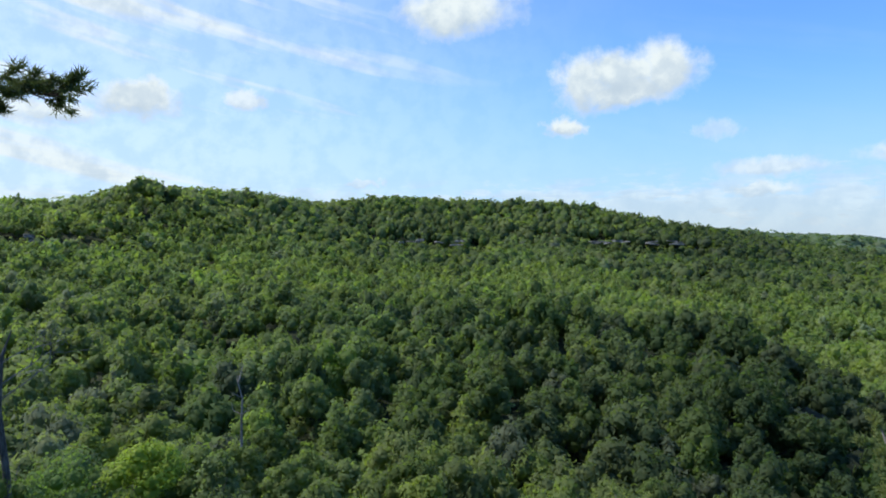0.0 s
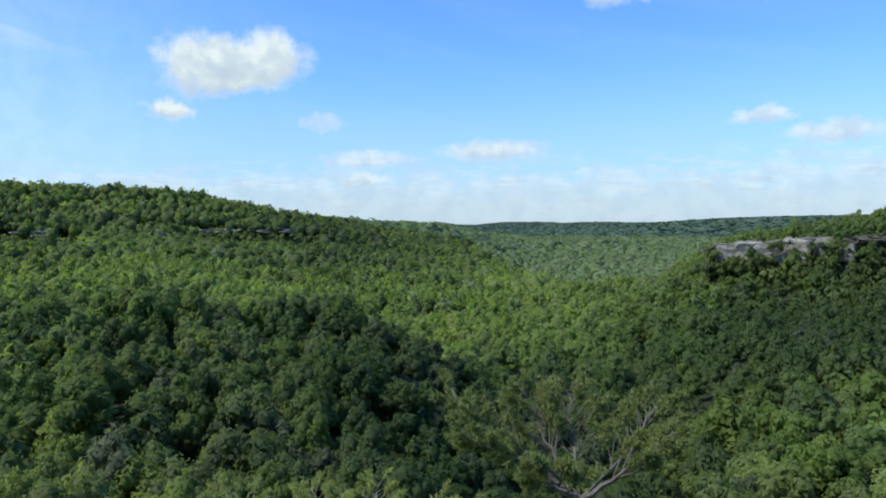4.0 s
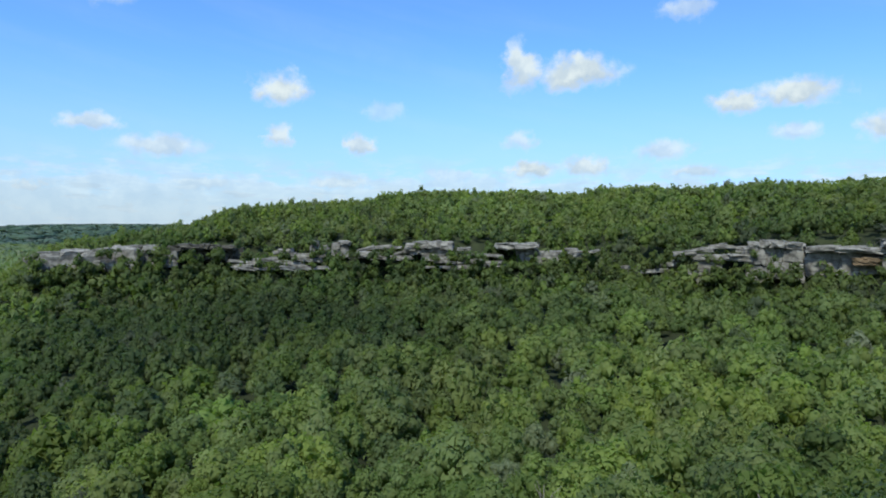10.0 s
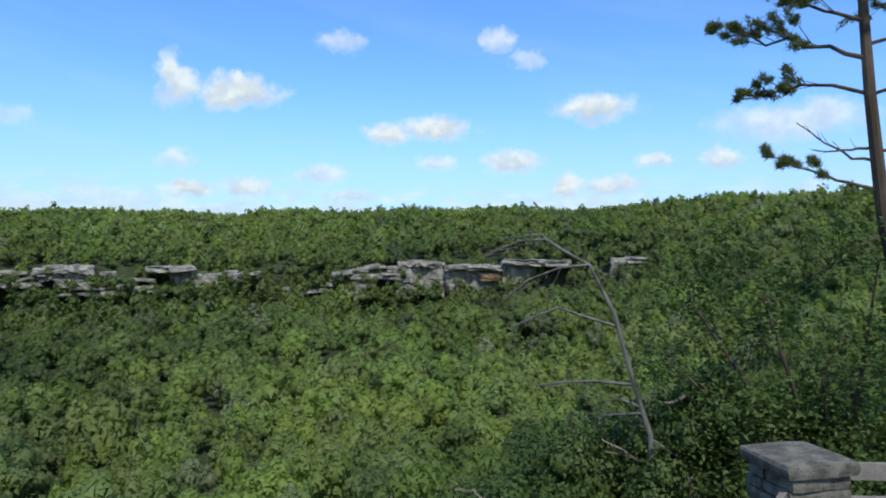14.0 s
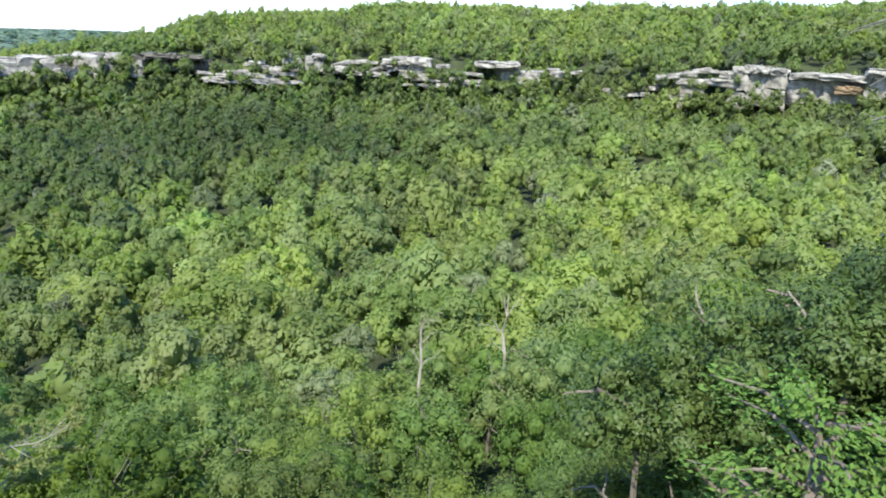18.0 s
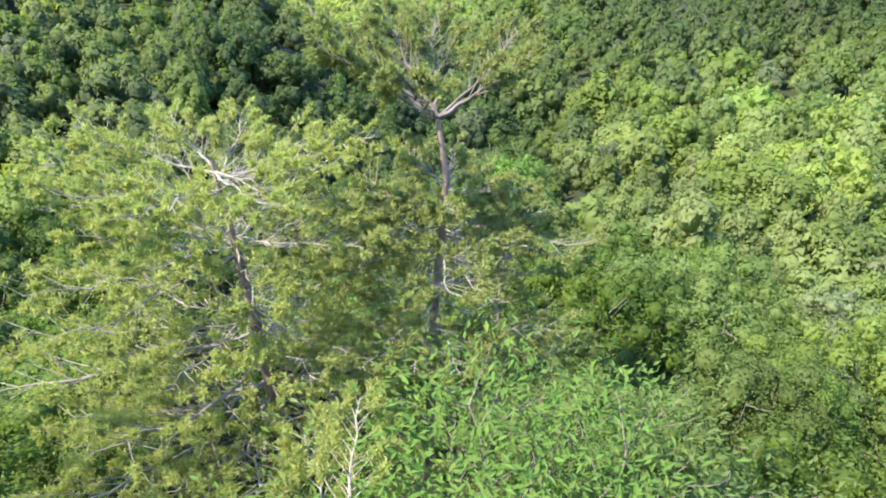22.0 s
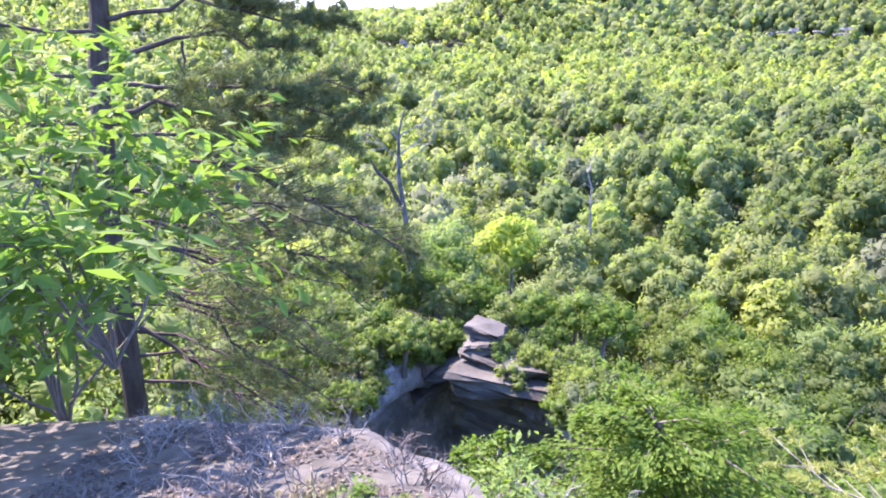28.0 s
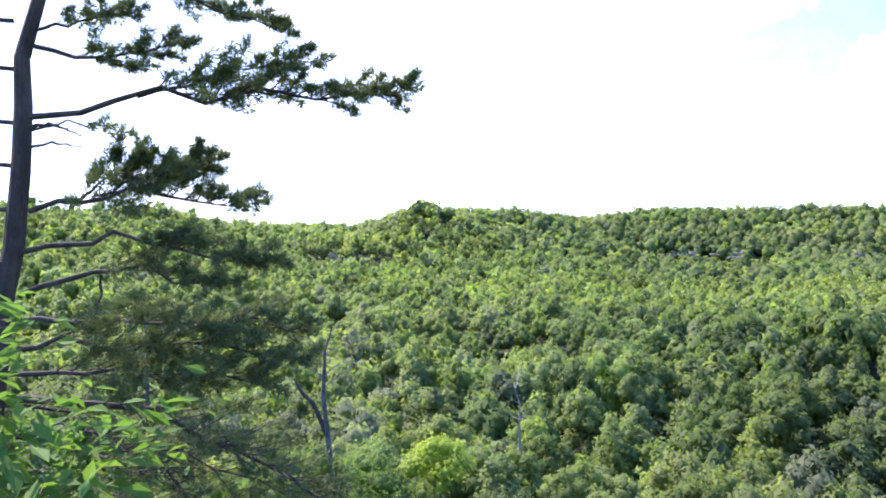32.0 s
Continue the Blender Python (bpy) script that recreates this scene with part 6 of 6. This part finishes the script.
for k in range(9):
    block(wall, "stone", Vector((11.5 + 0.3 * k, 0.1 - 0.55 * k, -1.75 - 0.3 * (k % 3))), (0.7, 0.6, 0.3), 30 + 9 * k, 210 + k, WALL_STONE, wobble=0.12)


def plank(name, a, b, wide, label, seed):
    """A weathered board between two places."""
    a, b = Vector(a), Vector(b)
    d = (b - a).normalized()
    side = d.cross(Vector((0, 0, 1))).normalized()
    ob = thing(name, label, "rail", "rails of the fence", at=(a + b) / 2)
    block(ob, "board", (a + b) / 2, ((b - a).length, 0.09, wide), Matrix((d, side, side.cross(d))).transposed(), seed, PLANK, wobble=0.12)


plank("fence_rail", (10.75, 0.78, -1.2), (8.4, 1.14, -1.5), 0.26, "weathered grey rail between the stone pillars", 3)
plank("fence_rail", (8.0, 1.2, -1.5), (6.3, 1.0, -1.85), 0.22, "weathered grey rail running from the low pillar", 4)
plank("fence_rail", (11.3, 0.4, -0.98), (12.6, -2.6, -0.95), 0.24, "weathered grey rail running from the tall pillar", 5)
plank("fence_rail", (11.3, 0.4, -1.45), (12.6, -2.6, -1.42), 0.24, "weathered grey rail running from the tall pillar", 6)
rock("stump", (7.55, 1.80, -2.35), (0.12, 0.13, 0.6), 15, STUMP, "broken dark tree stump beside the fence", boxy=0.3, category="stump", detail=4, beds=1.0, depth=0.3)
for k, (x, y) in enumerate(((7.6, 1.9), (7.9, 1.85), (7.4, 1.55), (7.75, 2.2))):
    rock("loose_stone", (x, y, -2.75), (0.2, 0.16, 0.22), 40 + k, WALL_STONE, "loose lichened stone beside the pillar", "loose stones", boxy=0.5, detail=3)

snag = thing("dead_tree", "bent grey dead tree with bare arching branches", "tree", at=(14.1, 3.3, -9))
w = Mesh()
w.tube([(14.2, 3.2, -9), (14.03, 3.37, -1.52), (13.96, 3.67, -0.56), (13.86, 4.03, 0.85), (13.72, 4.49, 1.8), (13.58, 4.91, 2.05), (13.4, 5.4, 2.42), (13.04, 6.21, 2.32)], [0.07, 0.055, 0.052, 0.046, 0.038, 0.03, 0.02, 0.01], 7)
part("trunk", w, SNAG, snag)
g = np.random.default_rng(88)
for pts in (((13.7, 4.5, 1.8), (13.5, 5.0, 1.75), (13.25, 5.6, 1.5), (13.1, 6.06, 1.1)), ((13.86, 4.03, 0.6), (13.6, 4.7, 0.82), (13.52, 5.07, 0.95), (13.3, 5.6, 0.7), (13.18, 5.95, 0.53)), ((13.96, 3.68, -0.55), (13.7, 4.4, -0.5), (13.5, 5.0, -0.55), (13.36, 5.5, -0.65)), ((14.0, 3.5, -1.1), (13.85, 4.0, -1.15), (13.79, 4.35, -1.21)), ((14.0, 3.5, -1.0), (13.9, 3.9, -0.85), (13.8, 4.25, -0.9)), ((13.58, 4.91, 2.05), (13.42, 5.3, 2.32), (13.2, 5.8, 2.28), (12.95, 6.4, 2.02)), ((14.03, 3.37, -1.6), (14.2, 2.9, -1.9), (14.1, 2.6, -2.4))):
    w, tips = Mesh(), []
    w.tube(pts, [0.03 * (1 - 0.8 * k / (len(pts) - 1)) + 0.008 for k in range(len(pts))], 5)
    for k in range(9):
        q = Vector(pts[1]).lerp(Vector(pts[-1]), k / 8.5)
        grow(w, q, Vector(pts[-1]) - Vector(pts[-2]) + Vector(g.normal(size=3)) * 0.35, 0.42, 0.007, 1, g, tips, 0.3, 2, 0.0, 4)
    part("branch", w, SNAG, snag)


def away(p, k=1.3):
    """A place moved further from the overlook along its line of sight."""
    eye = Vector((0.3, 0.2, 2.05))
    return eye + (Vector(p) - eye) * k


def leafy(name, base, limbs, seed, leaves, leaf, label, mat, stem=0.16, spread=0.35, wood=DARK_BARK, long=1.7):
    """A near tree: a trunk, given limbs that fork, and leaves round all the twigs."""
    g = np.random.default_rng(seed)
    limbs = [away(p) for p in limbs]
    base = Vector((limbs[0].x, limbs[0].y, float(ground_at(limbs[0].x, limbs[0].y)[0])))
    ob = thing(name, label, "tree", at=base)
    fork = Vector(limbs[0])
    trunk, tips, crown = Mesh(), [], Mesh()
    trunk.tube([base - Vector((0, 0, 0.3)), base.lerp(fork, 0.5) + Vector((0.1, 0.05, 0)), fork], [stem, stem * 0.85, stem * 0.7], 8)
    part("trunk", trunk, wood, ob)
    for end in limbs[1:]:
        w = Mesh()
        end = Vector(end)
        mid = fork.lerp(end, 0.55) + Vector((0, 0, 0.15))
        w.tube([fork, mid, end], [stem * 0.5, stem * 0.3, stem * 0.1], 6)
        for k in range(7):
            q = fork.lerp(mid, 0.5 + k / 12) if k < 3 else mid.lerp(end, (k - 2) / 4)
            grow(w, q, (end - fork).normalized() + Vector(g.normal(size=3)) * 0.8, 0.75, 0.018, 1, g, tips, 0.35, 3, 0.1, 4)
        part("limb", w, wood, ob)
    for end in limbs[1:]:
        tips += [(fork.lerp(end, u), None) for u in (0.1, 0.3, 0.5)] * 2
    i = g.integers(len(tips), size=leaves)
    c = np.array([tips[k][0] for k in i]) + g.normal(size=(leaves, 3)) * spread
    crown.cards(c, g.normal(size=(leaves, 3)) * 0.6 + np.array([0, 0, 1.0]), leaf * g.uniform(0.6, 1.3, leaves), g, long)
    part("crown", crown, mat, ob)
    return ob


leafy("oak_tree", (12.4, -0.6, -7), ((12.2, 0.2, -2.2), (11.2, 2.1, 1.3), (11.3, 1.2, 1.6), (11.6, -0.3, 1.9), (12.4, -1.5, 1.6), (11.2, 2.2, 0.2), (11.0, 1.6, -0.6), (11.4, 0.4, 0.4), (11.0, 2.5, -1.4), (11.2, 1.0, -1.8), (12.2, 2.9, -2.6), (10.8, 0.2, -1.2), (11.8, -1.4, 0.0)), 511, 26000, 0.078, "dark green oak tree beside the stone wall", OAK, spread=0.3)
leafy("oak_tree", (13.5, 5.5, -14), ((13.0, 5.2, -7), (12.2, 6.2, -4.2), (13.4, 4.2, -3.6), (11.4, 4.6, -4.6), (12.8, 7.4, -5.4), (10.8, 5.8, -6.2), (14.2, 5.2, -4.0), (11.8, 3.2, -4.4), (10.2, 3.9, -5.8)), 512, 26000, 0.08, "dark green oak tree on the shaded slope", OAK)
leafy("oak_tree", (15.5, 10.5, -17), ((15.0, 10.2, -10), (14.2, 11.2, -7.2), (15.4, 9.2, -6.2), (13.4, 9.6, -7.6), (14.8, 12.4, -8.4), (12.4, 10.8, -9.2), (16.2, 10.2, -6.8)), 513, 22000, 0.09, "dark green oak tree on the shaded slope", OAK)
layered_tree("maple_tree", (9.6, 4.0, -9), -2.9, 1.9, 18, 4200, 0.07, 504, "bright green young maple beside the wall", SHRUB)

stem = [away(p) for p in ((11.9, -0.9, -6), (11.75, -0.6, 1.2), (11.5, -0.35, 2.6), (11.35, -0.2, 4.2), (11.4, -0.11, 5.7), (11.4, 0.1, 8.5))]
ob, g = pine("pine_tree", stem, (0.2, 0.14, 0.12, 0.1, 0.08, 0.02), 420, "dark pine with bare lower limbs beside the wall", DARK_BARK)
pine_limb(ob, away((11.35, -0.15, 4.7)), away((11.29, 1.75, 5.3)), 0.04, g, 420, sag=-0.02, bare=0.2, twigs=16, fan=0.4, **DARK)
pine_limb(ob, away((11.35, -0.2, 4.2)), away((11.33, 1.4, 4.3)), 0.035, g, 260, sag=-0.12, bare=0.3, twigs=12, fan=0.35, **DARK)
pine_limb(ob, away((11.35, -0.15, 5.2)), away((11.3, 1.2, 5.9)), 0.035, g, 380, sag=0.0, bare=0.2, twigs=14, fan=0.45, **DARK)
pine_limb(ob, away((11.45, -0.25, 3.3)), away((11.4, 0.7, 3.9)), 0.025, g, 0, DARK_BARK, twigs=8, fan=0.3)
pine_limb(ob, away((11.45, -0.25, 3.5)), away((11.4, 0.5, 3.5)), 0.025, g, 0, DARK_BARK, twigs=8, fan=0.3)
pine_limb(ob, away((11.45, -0.3, 2.9)), away((11.37, 1.05, 3.45)), 0.03, g, 220, sag=0.05, bare=0.35, twigs=10, fan=0.35, **DARK)
pine_limb(ob, away((11.55, -0.4, 2.4)), away((11.5, 0.7, 1.6)), 0.03, g, 0, DARK_BARK, twigs=8, fan=0.3)
crown_limbs(ob, g, stem_axis(stem), 6.6, 10.0, 10, 2.2, 160, **DARK)
for k, z in enumerate((4.9, 4.2, 3.4)):
    pine_limb(ob, away((11.4, -0.2, z)), away((11.6, -2.2, z + 0.4)), 0.03, g, 120, sag=0.0, twigs=12, fan=0.4, **DARK)

# ---- shrubs and young trees round the alcove ----
g = np.random.default_rng(62)
for k in range(22):
    az = -99 + 17.5 * (k + g.uniform(0, 1)) / 22
    p = polar(az, float(np.interp(az, wall_az, face_r)) - 1.7 + g.uniform(0, 2.2))
    z = 1.6 + 37 * math.tan(radians(float(np.interp(az, wall_az, lip_el))))
    broadleaf("shrub", 1100 + k, 700, 0.12, "green shrub on top of the alcove rocks", (LEAVES, SHADE, BEECH)[k % 3], g.uniform(0.8, 1.15), g.uniform(0.8, 1.3), 0.8, (p.x, p.y, z - 0.2), "shrubs above the alcove")
g = np.random.default_rng(61)
for k in range(34):
    az = -99 + 31 * (k + g.uniform(0, 1)) / 34
    if -79.4 < az < -76.0:
        continue
    r = float(np.interp(az, wall_az, face_r)) + g.uniform(-2.4, 1.0)
    p = polar(az, r)
    z = 1.6 + 37 * math.tan(radians(float(np.interp(az, wall_az, lip_el))))
    broadleaf("shrub", 700 + k, 520, 0.13, "green shrub on top of the alcove rocks", LEAVES, g.uniform(0.9, 1.5), g.uniform(1.7, 2.8), 0.8, (p.x, p.y, z - 0.3), "shrubs above the alcove")
for k in range(20):
    az = -100 + 34 * (k + g.uniform(0, 1)) / 20
    p = polar(az, float(np.interp(az, wall_az, face_r)) + g.uniform(3.0, 9.0))
    broadleaf("young_tree", 740 + k, 1100, 0.16, "young yellow-green tree above the alcove", BEECH if k % 3 == 1 else LEAVES, 2.0, 4.6, 1.0, (p.x, p.y, max(float(ground_at(p.x, p.y)[0]), -19)), "young trees above the alcove")
for k in range(8):
    p = polar(-70.5 + 7 * (k + g.uniform(0, 1)) / 8, g.uniform(30.5, 35))
    broadleaf("shrub", 850 + k, 600, 0.14, "green shrub on top of the alcove rocks", BEECH if k % 3 == 0 else LEAVES, 1.5, 2.8, 0.9, (p.x, p.y, -18.6 + 0.5 * (k % 2)), "shrubs above the alcove")
for k in range(16):
    p = polar(-114 + 18 * (k + g.uniform(0, 1)) / 16, g.uniform(17, 30))
    broadleaf("young_tree", 780 + k, 1300, 0.15, "dull green young tree on the slope beside the alcove", LEAVES, 2.2, 5.5, 0.9, (p.x, p.y, float(ground_at(p.x, p.y)[0])), "young trees beside the alcove")
for k in range(14):
    p = polar(64 + 36 * (k + g.uniform(0, 1)) / 14, g.uniform(14.5, 21))
    broadleaf("shrub", 820 + k, 2000, 0.072, "dark green shrub below the stone wall", OAK, 1.5, 3.2, 0.9, (p.x, p.y, float(ground_at(p.x, p.y)[0])), "shrubs below the wall")
for k, (x, y, z, r) in enumerate(((13.4, 7.8, -4.6, 2.2), (14.4, 6.1, -3.4, 2.0), (14.8, 4.7, -2.4, 1.8), (13.9, 6.9, -6.0, 2.2), (15.0, 4.2, -4.2, 2.0), (12.6, 9.0, -6.2, 2.2), (14.3, 3.0, -2.3, 1.5), (13.0, 5.7, -3.4, 1.6), (14.9, 2.4, -1.2, 1.4))):
    low = float(ground_at(x, y)[0])
    broadleaf("oak_tree", 900 + k, 6000, 0.085, "dark green young oak on the shaded slope", OAK, r, z + r * 0.6 - low, 0.9, (x, y, low), "young oaks below the wall")
p = sight(-3.5, -24.0, 29)
low = float(ground_at(p.x, p.y)[0])
broadleaf("maple_tree", 930, 4200, 0.16, "fresh bright green maple tree beside the pine", SHRUB, 2.6, p.z + 2.0 - low, 0.9, (p.x, p.y, low), "")
for k in range(18):
    az = -79.5 + 11.0 * (k + g.uniform(0, 1)) / 18
    r = float(np.interp(az, wall_az, face_r)) + g.uniform(0.2, 4.5)
    p = polar(az, r)
    z = 1.6 + 37 * math.tan(radians(float(np.interp(az, wall_az, lip_el))))
    broadleaf("shrub", 950 + k, 620, 0.13, "green shrub on top of the alcove rocks", SHADE if k % 3 == 0 else LEAVES, g.uniform(0.8, 1.2), g.uniform(1.5, 2.2), 0.8, (p.x, p.y, z - 0.2), "shrubs above the alcove")
for k, az in enumerate((-68.9, -67.8, -66.8, -65.6)):
    p = polar(az, 33.6 - 0.5 * k)
    broadleaf("shrub", 990 + k, 900, 0.13, "green shrub on top of the alcove rocks", LEAVES, 1.5, 2.6, 0.9, (p.x, p.y, -18.2), "shrubs above the alcove")
